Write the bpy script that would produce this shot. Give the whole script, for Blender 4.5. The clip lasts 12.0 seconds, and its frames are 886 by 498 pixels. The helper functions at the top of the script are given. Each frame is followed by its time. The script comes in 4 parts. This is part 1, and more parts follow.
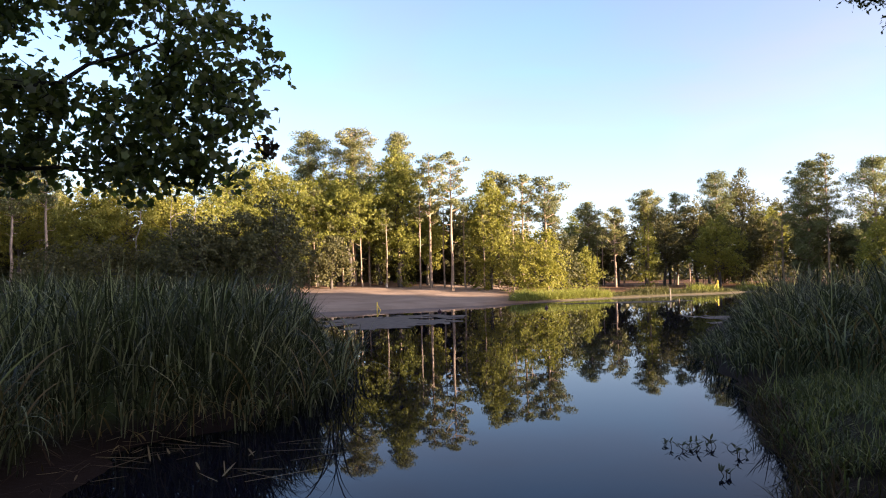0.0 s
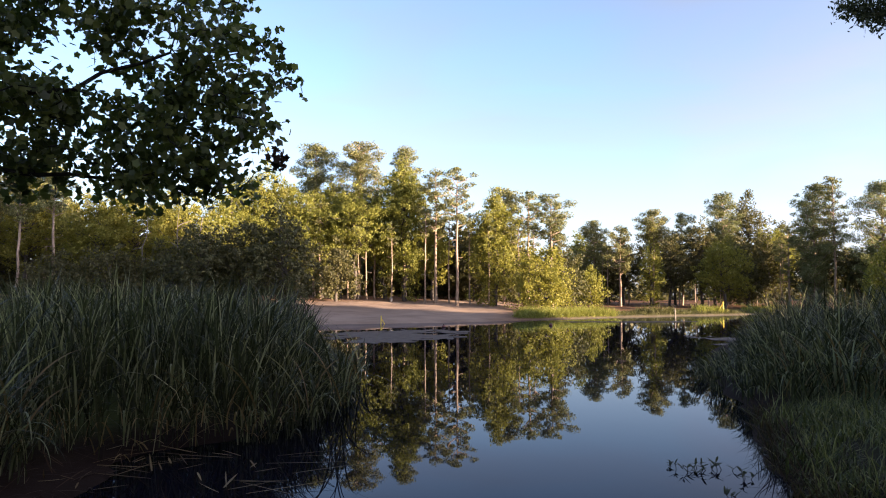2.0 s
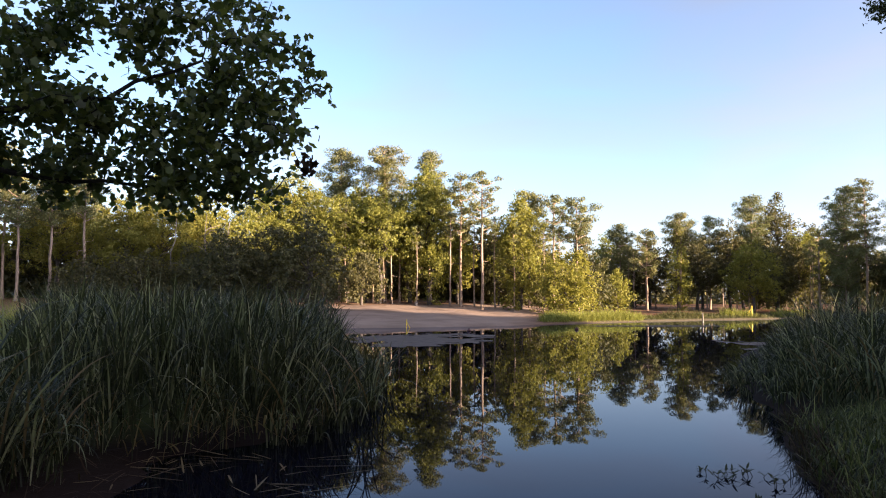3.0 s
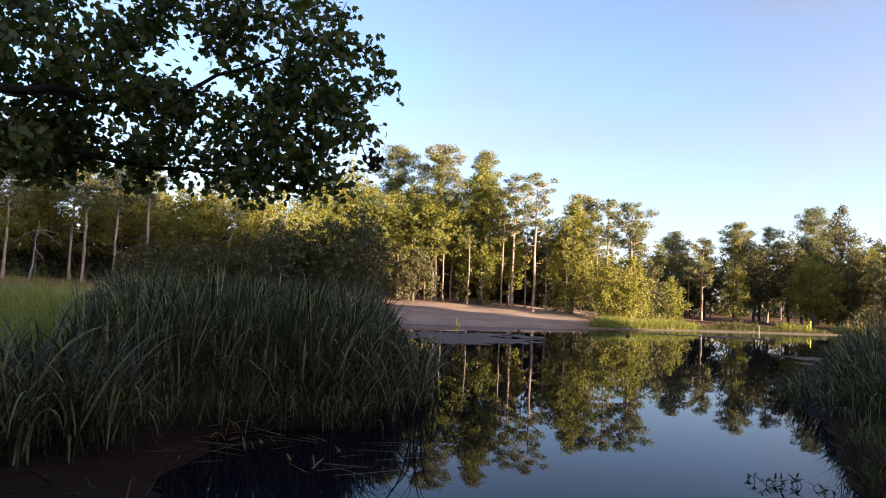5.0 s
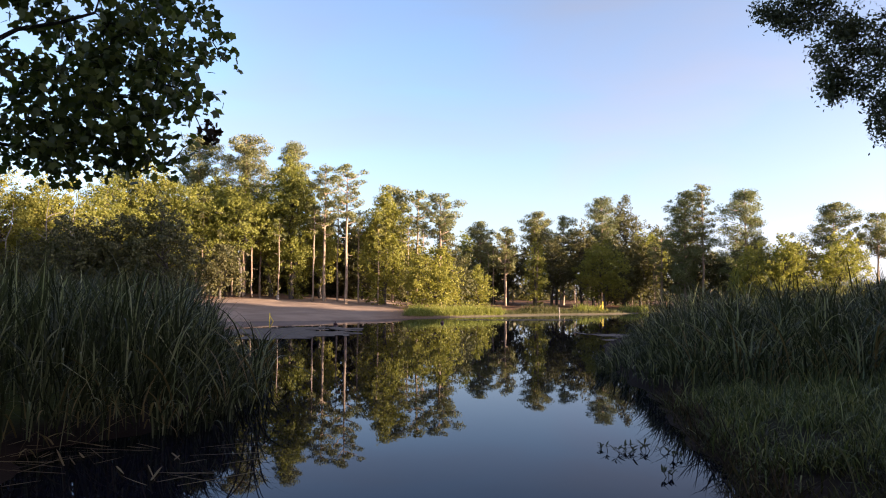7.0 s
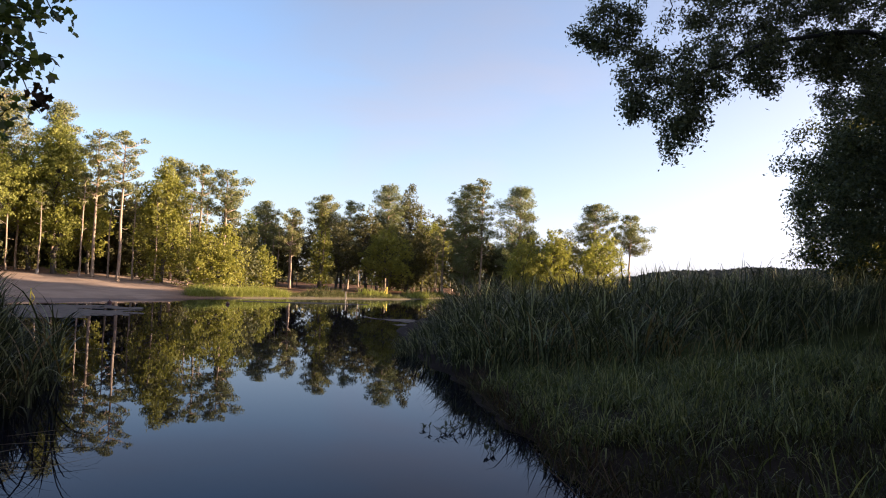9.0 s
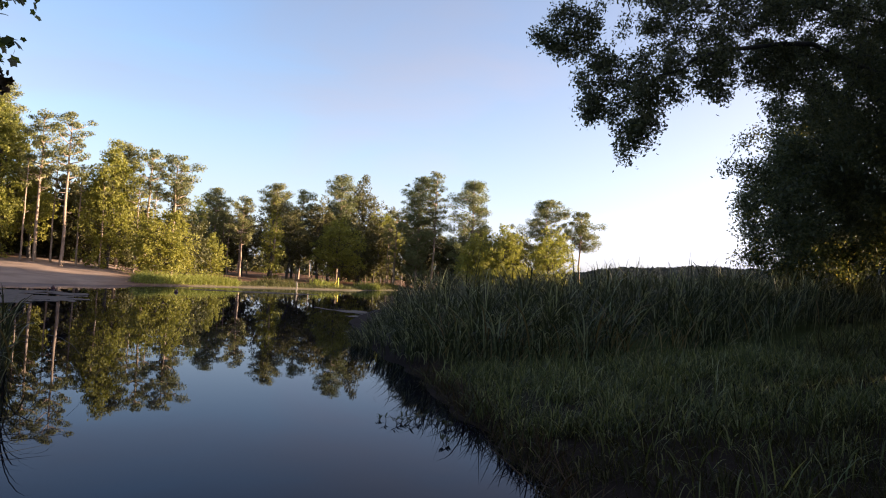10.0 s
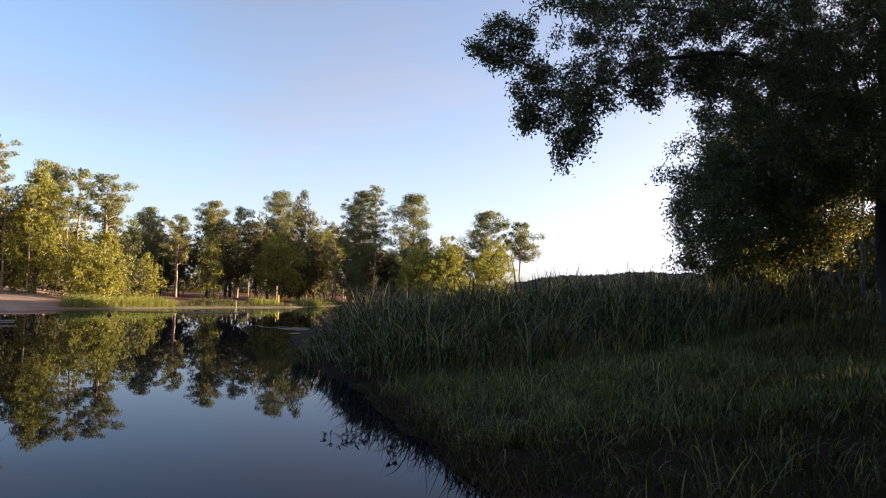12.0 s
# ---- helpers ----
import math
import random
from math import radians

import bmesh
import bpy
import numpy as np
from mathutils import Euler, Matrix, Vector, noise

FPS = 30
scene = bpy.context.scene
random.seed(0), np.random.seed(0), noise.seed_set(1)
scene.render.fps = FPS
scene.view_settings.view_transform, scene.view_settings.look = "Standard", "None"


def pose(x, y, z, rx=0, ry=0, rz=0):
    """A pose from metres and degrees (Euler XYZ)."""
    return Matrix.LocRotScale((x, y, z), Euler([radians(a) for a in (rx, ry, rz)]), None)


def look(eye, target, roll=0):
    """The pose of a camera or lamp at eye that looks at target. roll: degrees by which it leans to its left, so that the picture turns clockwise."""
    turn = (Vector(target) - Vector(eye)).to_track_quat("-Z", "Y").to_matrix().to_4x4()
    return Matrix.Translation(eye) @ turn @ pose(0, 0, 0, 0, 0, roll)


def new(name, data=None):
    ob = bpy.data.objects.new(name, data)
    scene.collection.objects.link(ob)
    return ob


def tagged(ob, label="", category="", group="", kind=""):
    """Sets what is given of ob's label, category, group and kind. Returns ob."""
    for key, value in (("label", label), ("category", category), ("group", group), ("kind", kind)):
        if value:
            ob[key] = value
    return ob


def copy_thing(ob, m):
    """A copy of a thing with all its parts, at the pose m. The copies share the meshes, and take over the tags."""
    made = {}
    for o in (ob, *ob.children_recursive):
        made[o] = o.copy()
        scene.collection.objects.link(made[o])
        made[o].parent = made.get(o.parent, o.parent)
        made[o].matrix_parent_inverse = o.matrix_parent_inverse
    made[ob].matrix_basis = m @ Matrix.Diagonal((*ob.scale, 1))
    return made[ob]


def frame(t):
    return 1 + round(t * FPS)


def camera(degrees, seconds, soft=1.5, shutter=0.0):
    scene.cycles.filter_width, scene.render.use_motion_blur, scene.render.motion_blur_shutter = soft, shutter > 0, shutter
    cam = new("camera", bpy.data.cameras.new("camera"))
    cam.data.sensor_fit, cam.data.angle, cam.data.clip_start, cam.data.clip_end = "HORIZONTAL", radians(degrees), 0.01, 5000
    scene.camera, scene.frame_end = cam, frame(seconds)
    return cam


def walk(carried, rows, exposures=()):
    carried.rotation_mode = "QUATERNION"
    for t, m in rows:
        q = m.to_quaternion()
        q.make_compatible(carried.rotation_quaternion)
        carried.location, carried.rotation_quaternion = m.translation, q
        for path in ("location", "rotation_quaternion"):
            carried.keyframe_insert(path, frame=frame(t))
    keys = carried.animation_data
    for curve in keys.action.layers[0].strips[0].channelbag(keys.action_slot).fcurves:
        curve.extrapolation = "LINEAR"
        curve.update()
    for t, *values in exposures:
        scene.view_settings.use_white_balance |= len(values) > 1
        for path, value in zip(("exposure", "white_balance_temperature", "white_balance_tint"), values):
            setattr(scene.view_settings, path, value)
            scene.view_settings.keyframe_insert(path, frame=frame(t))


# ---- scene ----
cam = camera(59.5, 12.0, 1.05)
# seconds, eye, target, roll
PATH = [
    (0, (0.001, 0.000, 1.794), (-0.448, 9.981, 2.223), -1.30),
    (0.5, (-0.006, 0.028, 1.795), (-0.288, 10.018, 2.140), -0.09),
    (1, (-0.009, 0.024, 1.789), (-0.225, 10.012, 2.238), -0.25),
    (1.5, (-0.009, 0.012, 1.792), (-0.351, 9.991, 2.333), -0.58),
    (2, (-0.024, 0.008, 1.792), (-0.536, 9.975, 2.417), 0.00),
    (2.5, (-0.032, -0.009, 1.799), (-0.745, 9.943, 2.469), -0.15),
    (3, (-0.054, -0.023, 1.802), (-0.884, 9.920, 2.475), 0.03),
    (3.5, (-0.070, -0.036, 1.809), (-1.094, 9.890, 2.462), -0.35),
    (3.7, (-0.089, -0.049, 1.816), (-1.226, 9.866, 2.449), 0.31),
    (5.3, (-0.112, -0.282, 1.727), (-1.593, 9.585, 2.392), 2.88),
    (5.5, (-0.133, -0.246, 1.711), (-1.434, 9.645, 2.402), 2.72),
    (6, (-0.275, -0.101, 1.669), (-1.188, 9.828, 2.422), -0.27),
    (6.5, (-0.453, 0.093, 1.665), (-0.483, 10.069, 2.365), -3.33),
    (7, (-0.602, 0.165, 1.625), (0.379, 10.097, 2.255), 0.37),
    (7.5, (-0.772, 0.171, 1.657), (1.393, 9.916, 2.246), 3.29),
    (7.7, (-0.855, 0.159, 1.654), (1.637, 9.825, 2.245), 3.62),
    (9.3, (-1.315, -0.030, 1.666), (2.552, 9.181, 2.124), 1.90),
    (9.5, (-1.347, -0.062, 1.678), (2.633, 9.101, 2.129), 1.91),
    (10, (-1.404, -0.096, 1.671), (2.859, 8.941, 2.084), 3.47),
    (10.5, (-1.415, -0.088, 1.665), (3.245, 8.749, 2.103), 3.25),
    (11, (-1.403, -0.069, 1.660), (3.569, 8.591, 2.194), 4.14),
    (11.5, (-1.383, -0.045, 1.658), (3.609, 8.600, 2.246), 2.75),
    (12, (-1.382, -0.047, 1.659), (3.543, 8.634, 2.273), 1.61),
]
EXPOSURES = [(0.0, 2.65, 5950, 29.5), (3.7, 2.55, 5900, 30), (7.0, 2.43, 5920, 30), (9.5, 2.28, 6000, 29), (12.0, 2.24, 6000, 29)]
walk(cam, [(t, look(eye, target, roll)) for t, eye, target, roll in PATH], EXPOSURES)

# ---- light: low evening sun from behind on the right, clear hazy sky ----
SUN_AZ, SUN_EL = radians(114), radians(8)  # clockwise from +y
to_sun = Vector((math.sin(SUN_AZ) * math.cos(SUN_EL), math.cos(SUN_AZ) * math.cos(SUN_EL), math.sin(SUN_EL)))
sun = new("sun", bpy.data.lights.new("sun", "SUN"))
sun.data.energy, sun.data.angle, sun.data.color = 5.0, radians(0.6), (1.0, 0.78, 0.45)
sun.matrix_world = look((0, 0, 60), Vector((0, 0, 60)) - to_sun)
world = bpy.data.worlds.new("sky")
scene.world = world
world.use_nodes = True
wn, wl = world.node_tree.nodes, world.node_tree.links
sky = wn.new("ShaderNodeTexSky")
sky.sky_type, sky.sun_disc, sky.sun_elevation, sky.sun_rotation = "NISHITA", False, SUN_EL, SUN_AZ
sky.air_density, sky.dust_density, sky.ozone_density = 1.0, 0.8, 2.0
wn["Background"].inputs["Strength"].default_value = 0.08
# thin haze and streaks of high cloud pale the blue
grey = wn.new("ShaderNodeRGBToBW")
wl.new(sky.outputs["Color"], grey.inputs[0])
way = wn.new("ShaderNodeTexCoord")
flat = wn.new("ShaderNodeVectorMath")
flat.operation, flat.inputs[1].default_value = "MULTIPLY", (1.0, 1.0, 3.6)
wl.new(way.outputs["Generated"], flat.inputs[0])
streak = wn.new("ShaderNodeTexNoise")
streak.inputs["Scale"].default_value, streak.inputs["Detail"].default_value, streak.inputs["Distortion"].default_value = 2.2, 5.0, 0.4
wl.new(flat.outputs[0], streak.inputs["Vector"])
cover = wn.new("ShaderNodeMapRange")
cover.inputs["From Min"].default_value, cover.inputs["From Max"].default_value = 0.44, 0.64
cover.inputs["To Min"].default_value, cover.inputs["To Max"].default_value = 0.0, 0.5
wl.new(streak.outputs["Fac"], cover.inputs["Value"])
veil = wn.new("ShaderNodeMix")
veil.data_type = "RGBA"
toward = wn.new("ShaderNodeVectorMath")
toward.operation, toward.inputs[1].default_value = "DOT_PRODUCT", to_sun
wl.new(way.outputs["Generated"], toward.inputs[0])
glow = wn.new("ShaderNodeMapRange")
glow.inputs["From Min"].default_value, glow.inputs["From Max"].default_value = -0.3, 0.7
wl.new(toward.outputs["Value"], glow.inputs["Value"])
haze = wn.new("ShaderNodeMath")
haze.operation, haze.use_clamp = "MULTIPLY_ADD", True
haze.inputs[1].default_value = 0.9
wl.new(glow.outputs[0], haze.inputs[0])
wl.new(cover.outputs[0], haze.inputs[2])
height = wn.new("ShaderNodeSeparateXYZ")
wl.new(way.outputs["Generated"], height.inputs[0])
low_haze = wn.new("ShaderNodeMapRange")
low_haze.inputs["From Min"].default_value, low_haze.inputs["From Max"].default_value = 0.0, 0.25
low_haze.inputs["To Min"].default_value, low_haze.inputs["To Max"].default_value = 0.7, 0.0
wl.new(height.outputs["Z"], low_haze.inputs["Value"])
air = wn.new("ShaderNodeMath")
air.operation = "MAXIMUM"
wl.new(haze.outputs[0], air.inputs[0])
wl.new(low_haze.outputs[0], air.inputs[1])
wl.new(air.outputs[0], veil.inputs[0])
wl.new(sky.outputs["Color"], veil.inputs[6])
pale = wn.new("ShaderNodeVectorMath")
pale.operation = "MULTIPLY"
warmth = wn.new("ShaderNodeMix")
warmth.data_type, warmth.inputs[6].default_value, warmth.inputs[7].default_value = "RGBA", (0.94, 1.12, 1.28, 1), (1.12, 1.12, 1.2, 1)
wl.new(glow.outputs[0], warmth.inputs[0])
wl.new(warmth.outputs[2], pale.inputs[1])
wl.new(grey.outputs[0], pale.inputs[0])
shine = wn.new("ShaderNodeMath")
shine.operation, shine.inputs[1].default_value, shine.inputs[2].default_value = "MULTIPLY_ADD", 0.5, 0.75
wl.new(glow.outputs[0], shine.inputs[0])
bright = wn.new("ShaderNodeVectorMath")
bright.operation = "SCALE"
wl.new(pale.outputs[0], bright.inputs[0])
wl.new(shine.outputs[0], bright.inputs["Scale"])
wl.new(bright.outputs[0], veil.inputs[7])
air_tint = wn.new("ShaderNodeVectorMath")
air_tint.operation, air_tint.inputs[1].default_value = "MULTIPLY", (1.0, 1.0, 0.95)
wl.new(veil.outputs[2], air_tint.inputs[0])
wl.new(air_tint.outputs[0], wn["Background"].inputs["Color"])

# ---- materials ----
def material(name):
    m = bpy.data.materials.new(name)
    m.use_nodes = True
    return m, m.node_tree.nodes, m.node_tree.links, m.node_tree.nodes["Principled BSDF"]


def ramp(nodes, stops):
    r = nodes.new("ShaderNodeValToRGB")
    while len(r.color_ramp.elements) < len(stops):
        r.color_ramp.elements.new(0.5)
    for e, (p, c) in zip(r.color_ramp.elements, stops):
        e.position, e.color = p, (*c, 1)
    return r


def noise_tex(nodes, links, scale, detail=4.0, rough=0.6, stretch=None):
    tex = nodes.new("ShaderNodeTexNoise")
    tex.inputs["Scale"].default_value, tex.inputs["Detail"].default_value, tex.inputs["Roughness"].default_value = scale, detail, rough
    geo = nodes.new("ShaderNodeNewGeometry")
    if stretch:
        mul = nodes.new("ShaderNodeVectorMath")
        mul.operation = "MULTIPLY"
        mul.inputs[1].default_value = stretch
        links.new(geo.outputs["Position"], mul.inputs[0])
        links.new(mul.outputs[0], tex.inputs["Vector"])
    else:
        links.new(geo.outputs["Position"], tex.inputs["Vector"])
    return tex


def mix_color(nodes, links, fac, a, b, mode="MIX"):
    m = nodes.new("ShaderNodeMix")
    m.data_type, m.blend_type = "RGBA", mode
    for socket, value in ((m.inputs[0], fac), (m.inputs[6], a), (m.inputs[7], b)):
        if isinstance(value, (int, float)):
            socket.default_value = value
        elif isinstance(value, tuple):
            socket.default_value = (*value, 1)
        else:
            links.new(value, socket)
    return m.outputs[2]


def foliage(name, dark, mid, light, translucent=0.35, rough=0.6, tree_tint=0.25, knee=0.5, gloss=0.25):
    """Leaves: each blade or leaf takes its own shade, each plant its own tint, some light passes through."""
    m, n, l, p = material(name)
    geo = n.new("ShaderNodeNewGeometry")
    r = ramp(n, [(0.0, dark), (knee, mid), (1.0, light)])
    l.new(geo.outputs["Random Per Island"], r.inputs["Fac"])
    patch = noise_tex(n, l, 0.55, 4, 0.7)
    tint = mix_color(n, l, patch.outputs["Fac"], (0.7, 0.78, 0.75), (1.25, 1.15, 0.95))
    col = mix_color(n, l, 0.8, r.outputs["Color"], tint, "MULTIPLY")
    info = n.new("ShaderNodeObjectInfo")
    own = mix_color(n, l, info.outputs["Random"], (1.2, 1.05, 0.8), (0.75, 0.95, 1.0))
    col = mix_color(n, l, tree_tint, col, own, "MULTIPLY")
    l.new(col, p.inputs["Base Color"])
    p.inputs["Roughness"].default_value = rough
    p.inputs["Specular IOR Level"].default_value = gloss
    tr = n.new("ShaderNodeBsdfTranslucent")
    l.new(mix_color(n, l, 1.0, col, (1.2, 1.25, 0.7), "MULTIPLY"), tr.inputs["Color"])
    mix = n.new("ShaderNodeMixShader")
    mix.inputs[0].default_value = translucent
    l.new(p.outputs[0], mix.inputs[1])
    l.new(tr.outputs[0], mix.inputs[2])
    l.new(mix.outputs[0], n["Material Output"].inputs["Surface"])
    return m


def bark(name, dark, light, scale=6.0):
    m, n, l, p = material(name)
    a = noise_tex(n, l, scale, 6, 0.7, (1, 1, 0.18))
    r = ramp(n, [(0.3, dark), (0.7, light)])
    l.new(a.outputs["Fac"], r.inputs["Fac"])
    b = noise_tex(n, l, 0.6, 2)
    col = mix_color(n, l, 0.6, r.outputs["Color"], mix_color(n, l, b.outputs["Fac"], (0.6, 0.6, 0.6), (1.3, 1.25, 1.2)), "MULTIPLY")
    l.new(col, p.inputs["Base Color"])
    p.inputs["Roughness"].default_value = 0.9
    bump = n.new("ShaderNodeBump")
    bump.inputs["Strength"].default_value, bump.inputs["Distance"].default_value = 0.8, 0.03
    l.new(a.outputs["Fac"], bump.inputs["Height"])
    l.new(bump.outputs[0], p.inputs["Normal"])
    return m


M_NEEDLES = foliage("pine_needles", (0.098, 0.103, 0.045), (0.15, 0.155, 0.066), (0.215, 0.21, 0.09), 0.3)
M_LEAVES = foliage("broad_leaves", (0.15, 0.158, 0.034), (0.21, 0.207, 0.045), (0.275, 0.255, 0.06), 0.48)
M_OAK = foliage("oak_leaves", (0.045, 0.05, 0.03), (0.078, 0.084, 0.046), (0.135, 0.135, 0.07), 0.3, 0.55)
M_GUM = foliage("lobed_leaves", (0.042, 0.06, 0.021), (0.08, 0.104, 0.032), (0.18, 0.2, 0.06), 0.4, 0.45, gloss=0.4)
# The pale end of the ramp paints highlights onto some reed blades.
M_REED = foliage("reed_blades", (0.02, 0.022, 0.012), (0.062, 0.068, 0.034), (0.35, 0.34, 0.2), 0.3, 0.5, 0.0, 0.72, 0.2)
M_STRAW = foliage("dry_blades", (0.11, 0.075, 0.035), (0.20, 0.14, 0.07), (0.30, 0.23, 0.12), 0.25, 0.7, 0.0)
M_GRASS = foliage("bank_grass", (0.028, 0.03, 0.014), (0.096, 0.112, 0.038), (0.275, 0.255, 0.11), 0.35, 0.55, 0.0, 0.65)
M_MEADOW = foliage("shore_grass", (0.12, 0.14, 0.026), (0.2, 0.215, 0.045), (0.3, 0.29, 0.085), 0.4, 0.6, 0.0)
M_DULL = foliage("dull_grass", (0.05, 0.055, 0.02), (0.09, 0.09, 0.035), (0.15, 0.14, 0.06), 0.3, 0.7, 0.0)
M_PINE_BARK = bark("pine_bark", (0.14, 0.1, 0.07), (0.38, 0.285, 0.2))
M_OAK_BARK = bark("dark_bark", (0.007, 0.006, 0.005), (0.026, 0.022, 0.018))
M_BARK = bark("grey_bark", (0.03, 0.025, 0.02), (0.10, 0.085, 0.07))
# Darker copy of the broad leaves, with the wood's shade in its colour.
M_SHADED_LEAVES = foliage("shaded_leaves", (0.05, 0.052, 0.024), (0.082, 0.08, 0.036), (0.13, 0.118, 0.05), 0.35)
# Distant haze and backlit shade are put into this blue-grey leaf colour.
M_HAZE_SHADE = foliage("haze_shade_leaves", (0.034, 0.039, 0.043), (0.045, 0.05, 0.054), (0.055, 0.062, 0.065), 0.1, 0.9, 0.0, 0.5, 0.02)
# The yellow end of this ramp paints sunlight onto the oak leaves.
M_OAK_SUNLIT = foliage("sunlit_oak_leaves", (0.035, 0.046, 0.02), (0.07, 0.08, 0.032), (0.30, 0.24, 0.06), 0.4, 0.5, 0.25, 0.75)
# Darker copy of the bank grass: the bank's shade is put into its colour.
M_SHADED_GRASS = foliage("shaded_grass_blades", (0.022, 0.02, 0.0095), (0.039, 0.036, 0.016), (0.115, 0.1, 0.046), 0.3, 0.7, 0.0, 0.7, 0.1)
M_REED_PALE = foliage("pale_reed_blades", (0.13, 0.14, 0.08), (0.24, 0.25, 0.15), (0.40, 0.40, 0.26), 0.3, 0.5, 0.5, 0.5, 0.2)
M_DEAD = foliage("dead_leaves", (0.025, 0.016, 0.01), (0.05, 0.03, 0.018), (0.09, 0.06, 0.035), 0.2, 0.8)

M_WATER, wn_, wl_, wp = material("pond_water")
wp.inputs["Base Color"].default_value, wp.inputs["Roughness"].default_value = (0.004, 0.004, 0.009, 1), 0.6
wp.inputs["Specular IOR Level"].default_value = 0.0
ripple = noise_tex(wn_, wl_, 1.6, 3, 0.5, (1, 0.5, 1))
wb = wn_.new("ShaderNodeBump")
wb.inputs["Strength"].default_value, wb.inputs["Distance"].default_value = 0.05, 0.02
wl_.new(ripple.outputs["Fac"], wb.inputs["Height"])
mirror, edge_on, film = wn_.new("ShaderNodeBsdfGlossy"), wn_.new("ShaderNodeFresnel"), wn_.new("ShaderNodeMixShader")
mirror.inputs["Color"].default_value, mirror.inputs["Roughness"].default_value = (0.83, 0.885, 1.0, 1), 0.012
edge_on.inputs["IOR"].default_value = 1.104
for node in (mirror, edge_on):
    wl_.new(wb.outputs[0], node.inputs["Normal"])
wl_.new(edge_on.outputs[0], film.inputs[0])
wl_.new(wp.outputs[0], film.inputs[1])
wl_.new(mirror.outputs[0], film.inputs[2])
wl_.new(film.outputs[0], wn_["Material Output"].inputs["Surface"])

# ground: sand, pine straw and mud by weights laid on the sheet
M_GROUND, gn, gl, gp = material("ground")
sand_w, grass_w, mud_shade_w = (gn.new("ShaderNodeAttribute") for _ in range(3))
sand_w.attribute_name, grass_w.attribute_name, mud_shade_w.attribute_name = "sand", "grass", "mud"
fine, coarse = noise_tex(gn, gl, 9.0, 6, 0.7), noise_tex(gn, gl, 0.35, 4)
sandc = ramp(gn, [(0.3, (0.215, 0.155, 0.115)), (0.7, (0.33, 0.245, 0.185))])
gl.new(coarse.outputs["Fac"], sandc.inputs["Fac"])
straw = ramp(gn, [(0.3, (0.10, 0.055, 0.03)), (0.7, (0.24, 0.13, 0.07))])
gl.new(fine.outputs["Fac"], straw.inputs["Fac"])
turf = ramp(gn, [(0.3, (0.035, 0.045, 0.015)), (0.7, (0.09, 0.10, 0.03))])
gl.new(fine.outputs["Fac"], turf.inputs["Fac"])
gc = mix_color(gn, gl, grass_w.outputs["Fac"], straw.outputs["Color"], turf.outputs["Color"])
gc = mix_color(gn, gl, sand_w.outputs["Fac"], gc, sandc.outputs["Color"])
gc = mix_color(gn, gl, mud_shade_w.outputs["Fac"], gc, (0.024, 0.0155, 0.0125))
gl.new(gc, gp.inputs["Base Color"])
gp.inputs["Roughness"].default_value, gp.inputs["Specular IOR Level"].default_value = 0.95, 0.05
gb = gn.new("ShaderNodeBump")
gb.inputs["Strength"].default_value, gb.inputs["Distance"].default_value = 0.5, 0.05
gl.new(fine.outputs["Fac"], gb.inputs["Height"])
gl.new(gb.outputs[0], gp.inputs["Normal"])


# ---- mesh tools ----
def tri_mesh(name, verts, tris, mats, mat_index=None, smooth=True):
    verts, tris = np.asarray(verts, np.float32).reshape(-1, 3), np.asarray(tris, np.int32).reshape(-1, 3)
    me = bpy.data.meshes.new(name)
    me.vertices.add(len(verts))
    me.vertices.foreach_set("co", verts.ravel())
    me.loops.add(tris.size)
    me.loops.foreach_set("vertex_index", tris.ravel())
    me.polygons.add(len(tris))
    me.polygons.foreach_set("loop_start", np.arange(0, tris.size, 3, dtype=np.int32))
    if smooth:
        me.polygons.foreach_set("use_smooth", np.ones(len(tris), bool))
    for m in mats:
        me.materials.append(m)
    if mat_index is not None:
        me.polygons.foreach_set("material_index", np.asarray(mat_index, np.int32))
    me.update(calc_edges=True)
    return me


def part(name, me, parent, label=""):
    ob = new(name, me)
    ob.parent = parent
    return tagged(ob, label)


def join(pieces):
    """Several (verts, tris) as one."""
    vs, ts, n = [], [], 0
    for v, t in pieces:
        vs.append(v)
        ts.append(np.asarray(t) + n)
        n += len(v)
    return np.concatenate(vs), np.concatenate(ts)


def tube(points, radii, sides=8):
    """A tapered, closed limb along points."""
    pts = np.asarray(points, float)
    d = np.gradient(pts, axis=0)
    d /= np.linalg.norm(d, axis=1, keepdims=True) + 1e-9
    ref = np.where(np.abs(d[:, 2:3]) > 0.9, [[1.0, 0, 0]], [[0, 0, 1.0]])
    u = np.cross(d, ref)
    u /= np.linalg.norm(u, axis=1, keepdims=True) + 1e-9
    w = np.cross(d, u)
    a = np.linspace(0, 2 * np.pi, sides, endpoint=False)
    ring = np.cos(a)[None, :, None] * u[:, None] + np.sin(a)[None, :, None] * w[:, None]
    verts = (pts[:, None] + ring * np.asarray(radii, float)[:, None, None]).reshape(-1, 3)
    k, i = np.meshgrid(np.arange(len(pts) - 1), np.arange(sides), indexing="ij")
    p, q = (k * sides + i).ravel(), (k * sides + (i + 1) % sides).ravel()
    tris = np.concatenate([np.stack([p, q, q + sides], 1), np.stack([p, q + sides, p + sides], 1)])
    tip = len(verts)
    verts = np.concatenate([verts, pts[-1:]])
    last = (len(pts) - 1) * sides + np.arange(sides)
    return verts, np.concatenate([tris, np.stack([last, np.roll(last, -1), np.full(sides, tip)], 1)])


